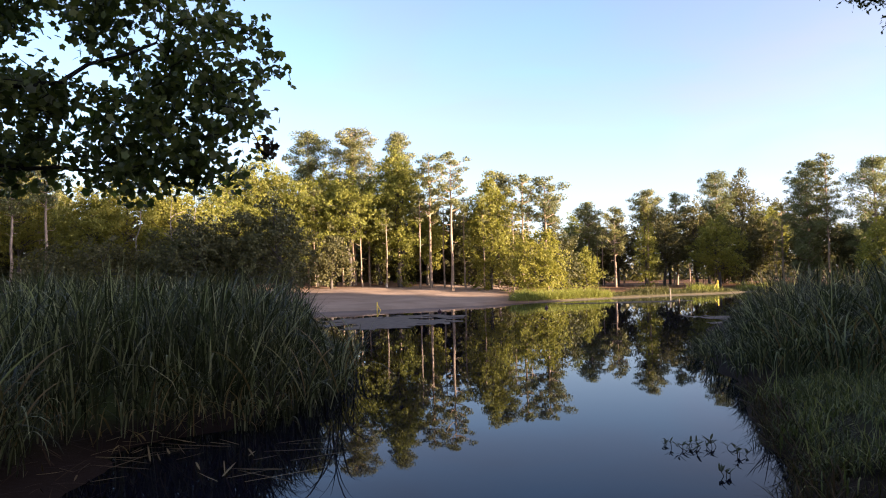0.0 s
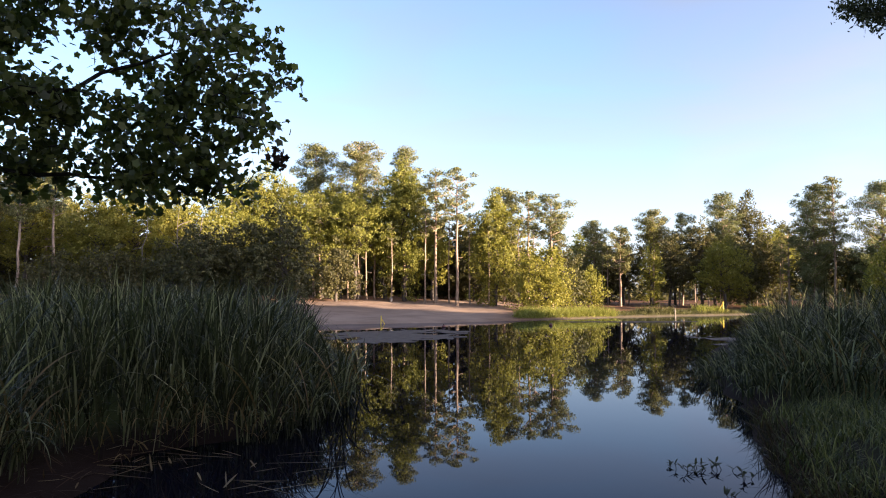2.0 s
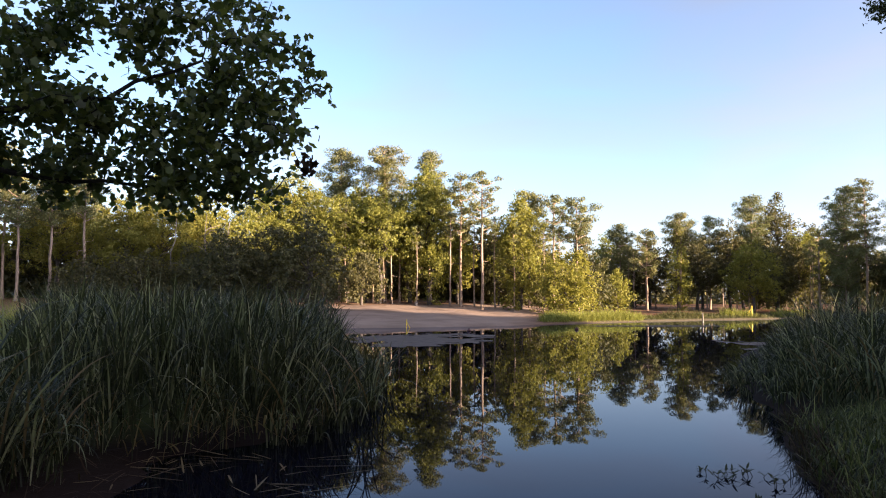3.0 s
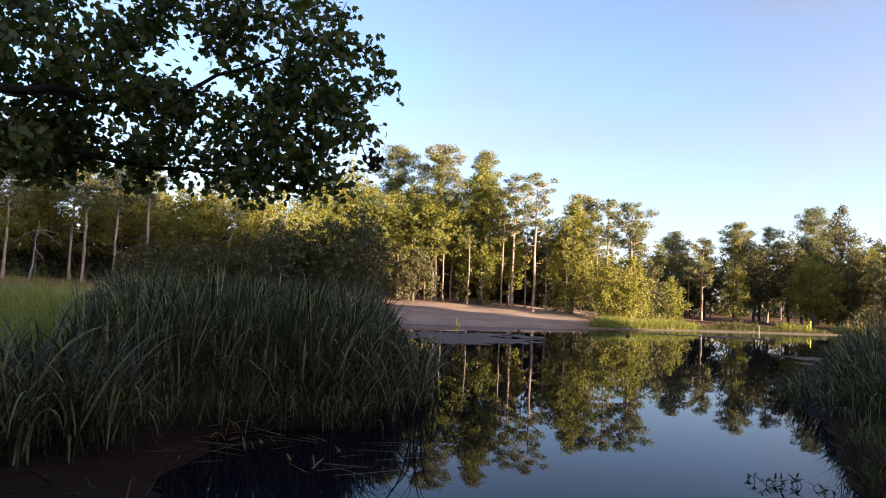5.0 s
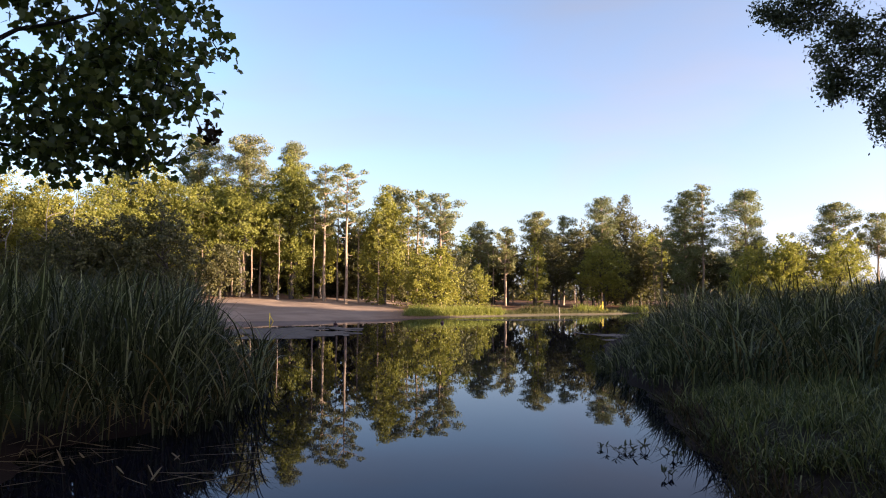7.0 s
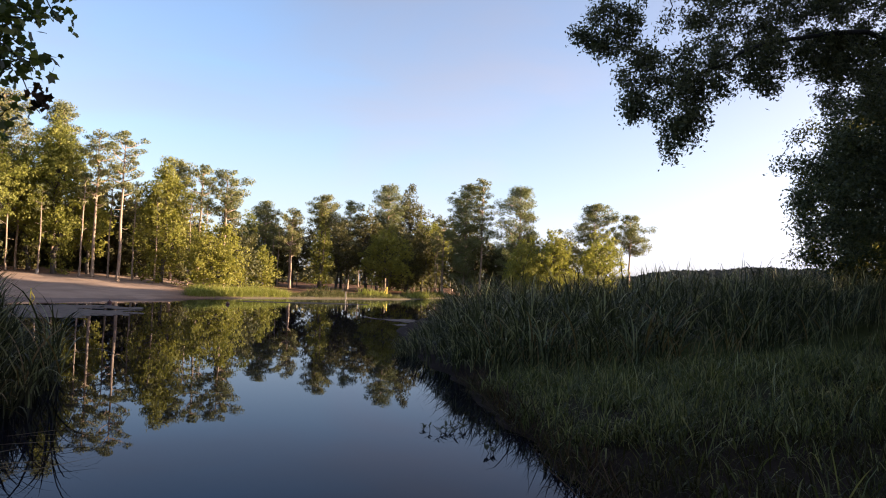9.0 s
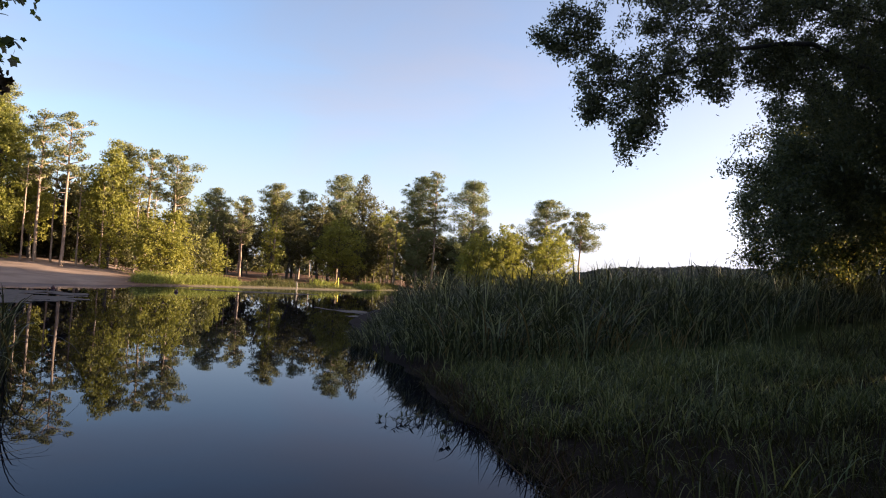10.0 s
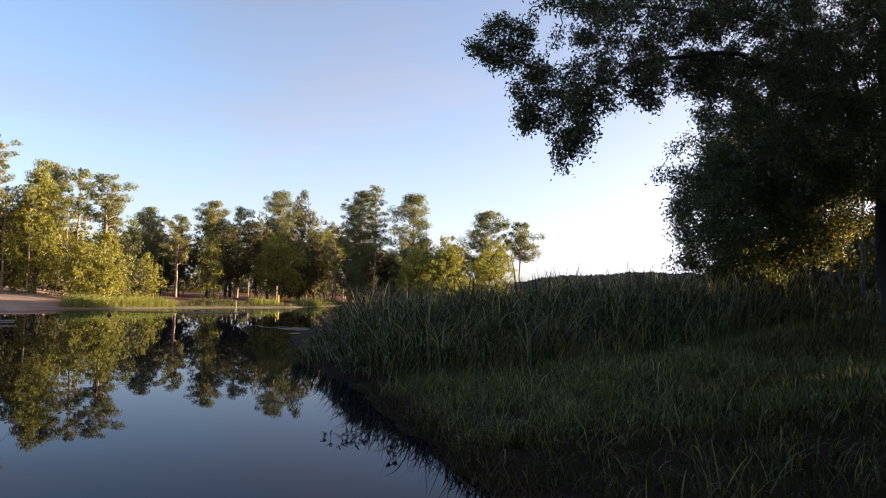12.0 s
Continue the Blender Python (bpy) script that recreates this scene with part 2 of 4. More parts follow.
def bent(a, b, rng, sag=0.0, wob=0.05, n=6):
    """A curved line from a to b; sag lifts (or drops) its middle."""
    a, b = np.asarray(a, float), np.asarray(b, float)
    s = np.linspace(0, 1, n)[:, None]
    size = np.linalg.norm(b - a)
    line = a + (b - a) * s + np.array([[0, 0, 1.0]]) * sag * size * 4 * s * (1 - s)
    return line + rng.normal(0, wob * size, (n, 3)) * (np.sin(np.pi * s) ** 0.7)


def turns(rng, n, normals, spread):
    """Frames whose third axis lies round the given normals, with a free spin."""
    z = normals + rng.normal(0, spread, (n, 3))
    z /= np.linalg.norm(z, axis=1, keepdims=True) + 1e-9
    x = np.cross(z, rng.normal(0, 1, (n, 3)))
    x /= np.linalg.norm(x, axis=1, keepdims=True) + 1e-9
    return np.stack([x, np.cross(z, x), z], -1)


def scatter(template, tris, places, frames, sizes):
    """Copies of one small leaf as one mesh."""
    t = np.asarray(template, float)
    v = np.einsum("nij,kj->nki", frames, t) * np.asarray(sizes)[:, None, None] + places[:, None]
    n, k = len(places), len(t)
    return v.reshape(-1, 3), (np.asarray(tris)[None] + (np.arange(n) * k)[:, None, None]).reshape(-1, 3)


SPRAY = ([(-0.5, 0, 0), (0, -0.3, 0.05), (0.55, 0.05, 0), (-0.05, 0.32, -0.05)], [(0, 1, 2), (0, 2, 3)])
TUFT = ([(-0.5, 0.02, 0), (0, -0.17, 0.1), (0.6, 0, -0.05), (0.05, 0.2, 0.05)], [(0, 1, 2), (0, 2, 3)])
OVAL = ([(-0.5, 0, 0), (0, -0.22, 0.04), (0.55, 0, -0.06), (0, 0.22, 0.04)], [(0, 1, 2), (0, 2, 3)])


def lobed_leaf():
    """A star-shaped leaf with five pointed lobes, slightly cupped."""
    v = [(0, 0, 0)]
    for k, r in enumerate((0.46, 0.40, 0.58, 0.38, 0.64, 0.38, 0.58, 0.40, 0.46, 0.3)):
        a = radians(36.0 * k - 108)
        v.append((r * math.cos(a), r * math.sin(a), -0.12 * r))
    return v, [(0, k, k % 10 + 1) for k in range(1, 11)]


def clumps(rng, n, centre, radii, gap, shell=0.45, lobes=0.0):
    """Centres of leaf clumps in an ellipsoid with a lobed skin, kept gap metres apart and denser towards the skin."""
    off = Vector(rng.uniform(-50, 50, 3))
    out, tries = np.zeros((0, 3)), 0
    while len(out) < n and tries < n * 40:
        tries += 1
        d = rng.normal(0, 1, 3)
        d /= np.linalg.norm(d)
        k = 1 + lobes * noise.noise(Vector(d) * 2.4 + off)
        p = np.array(centre) + d * np.array(radii) * k * rng.uniform(shell**3, 1) ** (1 / 3)
        if not len(out) or ((out - p) ** 2).sum(1).min() > gap * gap:
            out = np.concatenate([out, p[None]])
        elif tries % 30 == 0:
            gap *= 0.93
    return out


def thing(name, label, category, place=(0, 0, 0), group="", kind=""):
    e = new(name)
    e.location = place
    e.empty_display_size = 0.3
    return tagged(e, label, category, group, kind)


# ---- the land and the pond ----
POND = [(-1.5, 3.2), (1.45, 3.6), (2.28, 5.7), (2.83, 7.5), (3.33, 9.5), (3.95, 11.7), (4.45, 14.3), (5.3, 18.0), (7.8, 27.2), (12.0, 36.0),
        (22, 52), (36, 76), (50, 100), (44, 106), (36, 95), (27, 82), (19, 76.6), (11.5, 70), (6, 64.7), (2.1, 60.5), (-1.2, 56.0), (-6.8, 53.2), (-10, 51.6),
        (-18, 49), (-15, 40), (-9, 30), (-4.6, 20), (-3.2, 14), (-2.9, 11), (-3.0, 9.9), (-3.6, 9.3), (-4.0, 8.5), (-3.85, 7.6), (-3.55, 6.6), (-3.2, 5.2), (-2.8, 4.0)]


def edge_distance(poly, x, y):
    """Metres from the outline, negative inside."""
    pts = np.array(poly, float)
    x, y = np.asarray(x, float), np.asarray(y, float)
    best, inside = np.full(x.shape, 1e18), np.zeros(x.shape, bool)
    for (ax, ay), (bx, by) in zip(pts, np.roll(pts, -1, axis=0)):
        ex, ey = bx - ax, by - ay
        s = np.clip(((x - ax) * ex + (y - ay) * ey) / (ex * ex + ey * ey), 0, 1)
        best = np.minimum(best, (x - ax - s * ex) ** 2 + (y - ay - s * ey) ** 2)
        cross = (ay > y) != (by > y)
        inside ^= cross & (x < (bx - ax) * (y - ay) / (by - ay + 1e-12) + ax)
    return np.sqrt(best) * np.where(inside, -1, 1)


def pond_distance(x, y):
    """Metres from the water's edge, positive on land."""
    return edge_distance(POND, x, y)


def ground_z(x, y):
    x, y = np.asarray(x, float), np.asarray(y, float)
    d = pond_distance(x, y) + np.clip((30 - y) / 10, 0, 1) * (0.16 * np.sin(2.3 * x + 1.1 * y) * np.sin(1.7 * y - 0.9 * x) + 0.07 * np.sin(5.1 * x - 2.2 * y))
    r = np.hypot(x, y)
    wave = 0.05 * np.sin(x * 0.9 + 1.3 * np.sin(y * 0.7)) * np.clip(d / 3, 0, 1)
    bank = 0.02 + 0.13 * np.clip(d, 0, 1) + 0.025 * np.clip(d - 1, 0, 46)
    hill_az = np.degrees(np.arctan2(x, y))
    ridge = np.clip((r - 250) / 250, 0, 1) ** 2 * (9 + 7 * np.clip((hill_az - 32) / 12, 0, 1)) * np.clip((hill_az - 26) / 12, 0, 1)
    ridge = np.where(hill_az > 120, 0, ridge)
    mound = 0.25 * np.exp(-((x - 6.5) / 3.2) ** 2 - ((y - 8.6) / 1.7) ** 2) * np.clip(d, 0, 1)
    beach = 0.032 * np.clip(d, 0, 26) * np.clip((9 - x) / 8, 0, 1) * np.clip((y - 42) / 8, 0, 1)
    rise = 0.052 * np.clip(x - 6, 0, 13) * np.clip((30 - y) / 10, 0, 1) * np.clip((y + 4) / 8, 0, 1) * np.clip(d / 3, 0, 1)
    bank = bank + mound + beach + rise
    return np.where(d > 0, bank + wave, np.maximum(-0.9, 0.02 + d * 0.35)) + ridge


def graded(limit, fine_to, step):
    out, v, s = [0.0], 0.0, step
    while v < limit:
        if v > fine_to:
            s *= 1.09
        v += s
        out.append(v)
    return np.array(out)


gx = graded(3000, 20, 0.42)
gx = np.concatenate([-gx[:0:-1], gx])
gyp, gyn = np.concatenate([np.arange(0, 20, 0.42), 20.16 + graded(2980, 80, 0.85)]), graded(3000, 8, 0.8)
gyy = np.concatenate([-gyn[:0:-1], gyp])
X, Y = np.meshgrid(gx, gyy)
Z = ground_z(X, Y)
nx, ny = len(gx), len(gyy)
ii, jj = np.meshgrid(np.arange(ny - 1), np.arange(nx - 1), indexing="ij")
a0 = (ii * nx + jj).ravel()
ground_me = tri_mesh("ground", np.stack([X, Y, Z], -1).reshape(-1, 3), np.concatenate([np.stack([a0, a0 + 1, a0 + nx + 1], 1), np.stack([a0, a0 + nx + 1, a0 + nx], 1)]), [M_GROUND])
D = pond_distance(X, Y)
sandy = np.clip((27 - D) / 6, 0, 1) * np.clip((Y - 45) / 5, 0, 1) * np.clip((3.5 - X + (Y - 60) * 0.1) / 4, 0, 1) * np.clip((X + 40) / 8, 0, 1) * np.clip((D + 1.5) / 1, 0, 1)
sandy = np.maximum(sandy, 0.45 * np.clip((1.7 - D) / 0.7, 0, 1) * np.clip((D + 0.8) / 0.5, 0, 1) * np.clip((Y - 60) / 4, 0, 1))
lawn = np.clip(1 - np.clip((Y - 40) / 10, 0, 1) + np.clip((X - 4) / 4, 0, 1), 0, 1)
lawn *= 1 - np.clip((D - 5) / 3, 0, 1) * np.clip((Y - 66) / 4, 0, 1) * np.clip((72 - X) / 8, 0, 1)
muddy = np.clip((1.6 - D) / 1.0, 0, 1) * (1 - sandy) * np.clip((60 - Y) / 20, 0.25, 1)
# Near bank: real mud, and shade put into the ground colour further right.
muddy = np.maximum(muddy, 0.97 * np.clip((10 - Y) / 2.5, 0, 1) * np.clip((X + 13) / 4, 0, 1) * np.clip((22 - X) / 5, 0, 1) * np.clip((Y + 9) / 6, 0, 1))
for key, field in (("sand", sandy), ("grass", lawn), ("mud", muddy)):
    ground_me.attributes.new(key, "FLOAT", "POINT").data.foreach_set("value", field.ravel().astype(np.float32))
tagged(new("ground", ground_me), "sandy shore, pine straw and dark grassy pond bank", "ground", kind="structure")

water_me = tri_mesh("water", [(-60, 0, 0), (80, 0, 0), (80, 125, 0), (-60, 125, 0)], [(0, 1, 2), (0, 2, 3)], [M_WATER], smooth=False)
tagged(new("water", water_me), "dark still pond water mirroring trees and sky", "water", kind="structure")


# ---- far trees ----
def pine(x, y, top, width, crown=0.4, seed=0, mat=None, trunk_r=0.15, density=1.0, lean=0.0, wood=None):
    """A tall pine: bare trunk, flat puffs of needles on upswept limbs, a few dead snags."""
    rng = np.random.default_rng(seed + 101)
    base = float(ground_z(x, y)) - 0.05
    h = top - base
    e = thing("pine_tree", "tall pine with a bare sunlit trunk and tufted crown", "tree", (x, y, base), "trees along the shore")
    s = np.linspace(0, 1, 9)
    line = np.stack([rng.normal(0, 0.04, 9) + lean * h * (1 - s), rng.normal(0, 0.04, 9), s * h * 0.97], 1)
    woods = [tube(line, np.interp(s, [0, 0.05, 0.6, 1], [trunk_r * 1.35, trunk_r, trunk_r * 0.7, 0.04]), 9)]
    deep, puff = h * crown, float(np.clip(0.18 * width, 0.46, 0.95))
    n = int((8 + 3.2 * deep) * np.clip(width / 4.5, 0.75, 1.3) * density)
    off = Vector(rng.uniform(-50, 50, 3))
    pos, nor = [], []
    for i in range(n + 1):
        k, a = min((i + rng.uniform(0.1, 0.9)) / n, 1.0), 2.4 * i + rng.normal(0, 0.35)
        uneven = 0.8 + 0.75 * noise.noise(Vector((math.cos(a) * 1.2, math.sin(a) * 1.2, k * 2.2)) + off)
        reach = width / 2 * np.interp(k, [0, 0.25, 0.6, 0.88, 1], [0.6, 0.95, 1.0, 0.72, 0.2]) * np.clip(uneven, 0.3, 1.25)
        z0 = h * (1 - crown) + deep * 0.93 * k - 0.2 * reach
        at = np.array([np.interp(z0, line[:, 2], line[:, 0]), np.interp(z0, line[:, 2], line[:, 1]), z0])
        tip = at + (math.cos(a) * reach, math.sin(a) * reach, 0.12 + reach * rng.uniform(0.1, 0.5))
        woods.append(tube(bent(at, tip, rng, -0.06, 0.03, 5), [0.06, 0.05, 0.04, 0.03, 0.015], 5))
        for s_ in ((0.45, 0.75, 1.0) if reach > 1.1 else (0.6, 1.0)):
            c = at + (tip - at) * s_ + rng.normal(0, 1, 3) * (0.3, 0.3, 0.12) + (0, 0, 0.15)
            r = puff * rng.uniform(0.35, 1.1)
            m = int((30 + 190 * r * r) * min(density, 1))
            d = rng.normal(0, 1, (m, 3))
            d /= np.linalg.norm(d, axis=1, keepdims=True)
            d *= rng.uniform(0.15, 1.2, (m, 1)) ** 0.55 * np.array([1, 1, 0.6]) * r
            pos.append(c + d)
            nor.append(d / r * 1.4 + np.array([0, 0, 0.4]))
    pos, nor = np.concatenate(pos), np.concatenate(nor)
    for _ in range(4):
        z0, a = rng.uniform(0.3, 0.62) * h, rng.uniform(0, 6.3)
        at = np.array([np.interp(z0, line[:, 2], line[:, 0]), 0, z0])
        woods.append(tube(bent(at, at + (math.cos(a) * 0.8, math.sin(a) * 0.8, rng.uniform(-0.2, 0.4)), rng, 0, 0.05, 4), [0.03, 0.025, 0.02, 0.01], 4))
    part("trunk", tri_mesh("trunk", *join(woods), [wood or M_PINE_BARK]), e)
    v, t = scatter(*TUFT, pos, turns(rng, len(pos), nor, 0.75), rng.uniform(0.15, 0.29, len(pos)))
    part("crown", tri_mesh("crown", v, t, [mat or M_NEEDLES], smooth=False), e)
    return e


def broadleaf(x, y, top, width, low=0.1, seed=0, mat=None, label="leafy green tree at the edge of the wood", density=1.0, size=0.17, cone=False, name="leafy_tree", leaves=1.0):
    """A leafy tree with forking limbs and a lobed crown."""
    rng = np.random.default_rng(seed + 503)
    base = float(ground_z(x, y)) - 0.05
    h = top - base
    e = thing(name, label, "tree", (x, y, base), "trees along the shore")
    zc, rz = h * (1 + low) / 2, h * (1 - low) / 2
    n = int(np.clip(3.1 * width * h * (1 - low) / 0.95, 30, 300) * density)
    pts = clumps(rng, n, (0, 0, zc), (width / 2 * 0.9, width / 2 * 0.9, rz * 0.93), 0.95, 0.55, 0.9)
    for p in pts:
        k = (p[2] - (zc - rz)) / (2 * rz)
        p[:2] *= max(0.05, 1.15 * (1 - k)) if cone else np.interp(k, [0, 0.3, 0.7, 1], [1.1, 1.08, 0.95, 0.65])
    fork = h * (0.25 + 0.3 * low)
    line = bent((0, 0, 0), (rng.normal(0, 0.3), rng.normal(0, 0.3), h * 0.85), rng, 0, 0.02, 8)
    woods = [tube(line, np.linspace(0.10 + 0.013 * h, 0.03, 8), 8)]
    for p in pts[::4]:
        z0 = max(fork, min(p[2] - 0.8, h * 0.8)) * rng.uniform(0.75, 1.0)
        at = [np.interp(z0, line[:, 2], line[:, k]) for k in (0, 1)] + [z0]
        woods.append(tube(bent(at, p, rng, 0.04, 0.04, 5), np.linspace(0.06, 0.012, 5), 5))
    part("trunk", tri_mesh("trunk", *join(woods), [M_BARK]), e)
    pos, nor = [], []
    for p in pts:
        m = int(rng.integers(75, 120) * leaves)
        d = rng.normal(0, 1, (m, 3))
        d /= np.linalg.norm(d, axis=1, keepdims=True)
        big = rng.uniform(0.45, 1.15)
        d *= rng.uniform(0.1, 1, (m, 1)) ** 0.6 * np.array([0.8, 0.8, 0.62]) * big
        sprays = rng.normal(0, 1, (4, 3))
        sprays *= np.array([0.85, 0.85, 0.7]) * big / np.linalg.norm(sprays, axis=1, keepdims=True)
        own = rng.integers(0, 7, m)
        d = np.where((own < 4)[:, None], sprays[own % 4] + d * 0.42, d)
        pos.append(p + d)
        nor.append(d * 1.6 + np.array([0, 0, 0.35]))
    pos, nor = np.concatenate(pos), np.concatenate(nor)
    v, t = scatter(*SPRAY, pos, turns(rng, len(pos), nor, 0.75), rng.uniform(0.7, 1.55, len(pos)) * size)
    part("crown", tri_mesh("crown", v, t, [mat or M_LEAVES], smooth=False), e)
    return e


# x, y, height of the top, crown width, share of the height that bears needles
PINES_BEACH = [(-19.3, 88, 19.4, 5.4, 0.4), (-13.8, 86, 19.6, 6.6, 0.55), (-9.2, 90, 19.4, 5.0, 0.5), (-4.9, 80, 15.0, 3.6, 0.5), (-2.6, 77, 14.6, 3.3, 0.42),
               (2.3, 86, 13.8, 4.4, 0.45), (4.9, 84, 13.2, 3.2, 0.4), (7.0, 80, 12.1, 4.0, 0.38)]
PINES_WEST = [(-45.2, 68, 13.2, 4.2, 0.4), (-42.0, 68, 13.0, 4.0, 0.38), (-38.8, 68, 13.6, 4.0, 0.36), (-52, 66, 13, 4.5, 0.4),
              (-50, 73, 17.5, 5.0, 0.5), (-56, 76, 18.5, 6.0, 0.6), (-60, 71, 17.5, 5.5, 0.5), (-47, 81, 17.5, 5.0, 0.5)]
PINES_EAST = [(15.9, 112, 12.9, 5.0, 0.85), (18.2, 104, 11.2, 4.2, 0.6), (22.6, 104, 13.0, 4.8, 0.3), (30.4, 120, 14.8, 4.5, 0.75), (35.9, 118, 17.6, 5.8, 0.6),
              (41.8, 100, 16.7, 6.4, 0.85), (43.4, 98, 17.0, 3.6, 0.6), (47.2, 94, 16.0, 7.0, 0.85), (57.8, 92, 14.2, 7.6, 0.75), (60.9, 88, 12.2, 4.8, 0.45), (40.1, 104, 11.4, 2.8, 0.7)]
for k, row in enumerate(PINES_BEACH + PINES_EAST + PINES_WEST):
    pine(*row, seed=k)
LEAFY_BEACH = [(-8.3, 82, 16.2, 6.2, 0.1), (1.2, 80, 12.3, 4.8, 0.1), (5.6, 74, 6.3, 4.9, 0.0), (-13.5, 81, 12.8, 6.4, 0.42), (-17.2, 82, 12.5, 5.4, 0.32), (-10.8, 85, 11.5, 5.0, 0.4),
               (-15.8, 85, 14.0, 5.5, 0.45), (-5.6, 86, 9.5, 4.2, 0.25), (-1.0, 89, 8.8, 5.0, 0.1), (2.5, 91, 8.5, 5.0, 0.0), (8.2, 77, 6.2, 3.6, 0.0)]
LEAFY_WEST = [(-46.8, 77, 13.4, 8.0, 0.25), (-38.0, 75, 12.2, 7.4, 0.2), (-33.8, 74, 12.6, 7.5, 0.2), (-29.1, 74, 12.0, 7.6, 0.2), (-26, 78, 12.7, 7.2, 0.2), (-23, 82, 15.5, 8.0, 0.2),
              (-19.5, 80, 12.6, 6.0, 0.2), (-17.3, 66, 9.1, 6.4, 0.05), (-24.4, 66, 7.2, 6.0, 0.0), (-14.5, 76, 6.7, 4.2, 0.1), (-55.5, 75, 12.0, 8.0, 0.3), (-56, 66, 12, 8, 0.3)]
THICKET_WEST = [(-21, 67, 7.6, 6.0, 0.0), (-28, 68, 6.5, 6.5, 0.0), (-33, 67, 6.0, 6.5, 0.0), (-38.5, 68, 5.5, 6.0, 0.0), (-24.5, 70, 7.2, 5.5, 0.0)]
LEAFY_EAST = [(14.3, 116, 11.3, 4.8, 0.1), (12.7, 92, 5.0, 3.2, 0.0), (32.2, 116, 12.4, 5.6, 0.2), (40.1, 120, 17.5, 7.4, 0.2), (31.8, 104, 9.7, 5.8, 0.15), (41.9, 114, 11.6, 5.8, 0.2),
              (22.3, 104, 10.5, 2.6, 0.0), (44.5, 80, 8.4, 4.6, 0.0), (41.7, 82, 7.3, 4.6, 0.0), (50.9, 80, 8.5, 5.4, 0.0), (37, 110, 9.5, 5.5, 0.1), (26.5, 112, 9.8, 5.0, 0.2),
              (40, 112, 10.6, 5.4, 0.0), (48, 101, 8.5, 6.0, 0.0), (53.5, 96, 8.0, 6.0, 0.0), (18.5, 116, 9.0, 5.5, 0.1), (45, 105, 11, 7.0, 0.0), (51, 100, 10, 7.0, 0.0), (56, 97, 9, 6.0, 0.0),
              (20.5, 115, 10.2, 5.0, 0.25), (25.0, 117, 11.2, 5.4, 0.25), (29, 119, 11.6, 5.6, 0.25), (35.5, 121, 12.6, 6.0, 0.25), (45, 117, 12.2, 6.5, 0.2), (16.5, 117, 10.6, 4.6, 0.2)]
# Thicket and inner trees get the leaf colour that has shade in it.
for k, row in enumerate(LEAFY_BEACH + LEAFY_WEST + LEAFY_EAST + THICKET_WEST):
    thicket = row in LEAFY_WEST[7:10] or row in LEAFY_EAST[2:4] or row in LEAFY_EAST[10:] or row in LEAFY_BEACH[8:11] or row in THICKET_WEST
    broadleaf(*row, seed=k, mat=M_SHADED_LEAVES if thicket else None, density=1.3 if row in LEAFY_BEACH[:7] else 1.0, **(dict(leaves=0.62, size=0.215) if thicket else {}))
broadleaf(7.8, 84, 9.2, 3.4, 0.0, seed=60, mat=M_SHADED_LEAVES, cone=True, name="cedar_tree", label="dark cone-shaped cedar among the pines")
# The same dark leaf colour stands in for shade on this bush.
broadleaf(82.7, 85.4, 6.0, 7.0, 0.0, seed=61, mat=M_HAZE_SHADE, name="bush", label="dark rounded bush in the open field")



def dead_tree(x, y, top, seed, spread=1.0):
    """A bare pale snag: bent stem with a few arching branches."""
    rng = np.random.default_rng(seed)
    base = float(ground_z(x, y)) - 0.05
    e = thing("dead_tree", "bare pale dead tree with arching branches in the wood", "tree", (x, y, base), "trees along the shore")
    h = top - base
    stem = bent((0, 0, 0), (0.7 * spread, 0, h), rng, 0, 0.02, 8)
    part("trunk", tri_mesh("trunk", *tube(stem, np.linspace(0.09, 0.02, 8), 8), [M_POLE]), e)
    for k in range(4):
        a, s0 = rng.uniform(-0.7, 0.7) + (math.pi if k % 3 == 2 else 0), rng.uniform(0.4, 0.95)
        at = np.array([np.interp(s0, np.linspace(0, 1, 8), stem[:, i]) for i in range(3)])
        tip = at + np.array([math.cos(a), math.sin(a), rng.uniform(-0.7, 0.9)]) * rng.uniform(1.4, 3.2) * spread
        part("branch", tri_mesh("branch", *tube(bent(at, tip, rng, 0.1, 0.03, 7), np.linspace(0.045, 0.012, 7), 6), [M_POLE]), e)
    return e


M_POLE = bark("weathered_wood", (0.12, 0.10, 0.08), (0.30, 0.26, 0.21), 12)
dead_tree(-45.6, 61, 7.0, 601, 0.9)
for k, (x, y, top) in enumerate([(-31.5, 70, 9.6), (-28.6, 70, 9.9), (-26.6, 70.5, 9.2)]):
    dead_tree(x, y, top, 610 + k, 0.8)

# trees deeper in the wood, and unseen ones behind the camera added to cast shade
deep_pine = pine(-30, 95, 17, 5, 0.4, seed=70, density=0.8)
deep_leafy = broadleaf(-38, 92, 12, 7, 0.02, seed=71, mat=M_SHADED_LEAVES, density=0.7, size=0.5, leaves=0.34)
shade_tree = broadleaf(24, -20, 12, 7, 0.02, seed=73, mat=M_SHADED_LEAVES, density=0.5, size=0.85, leaves=0.2)
rng = np.random.default_rng(5)


def planted(src, x, y, s, turn):
    ob = copy_thing(src, pose(x, y, float(ground_z(x, y)) - 0.05, 0, 0, turn))
    ob.scale = (s, s, s)


# Grey bark replaces pine bark here, so the trunks look shaded.
shaded_pine = pine(33, 27, 8.5, 2.0, 0.3, seed=74, trunk_r=0.12, density=0.8, wood=M_BARK)
slender_pine = pine(-13.1, 81, 13.2, 2.2, 0.3, seed=72, trunk_r=0.11, density=0.8)
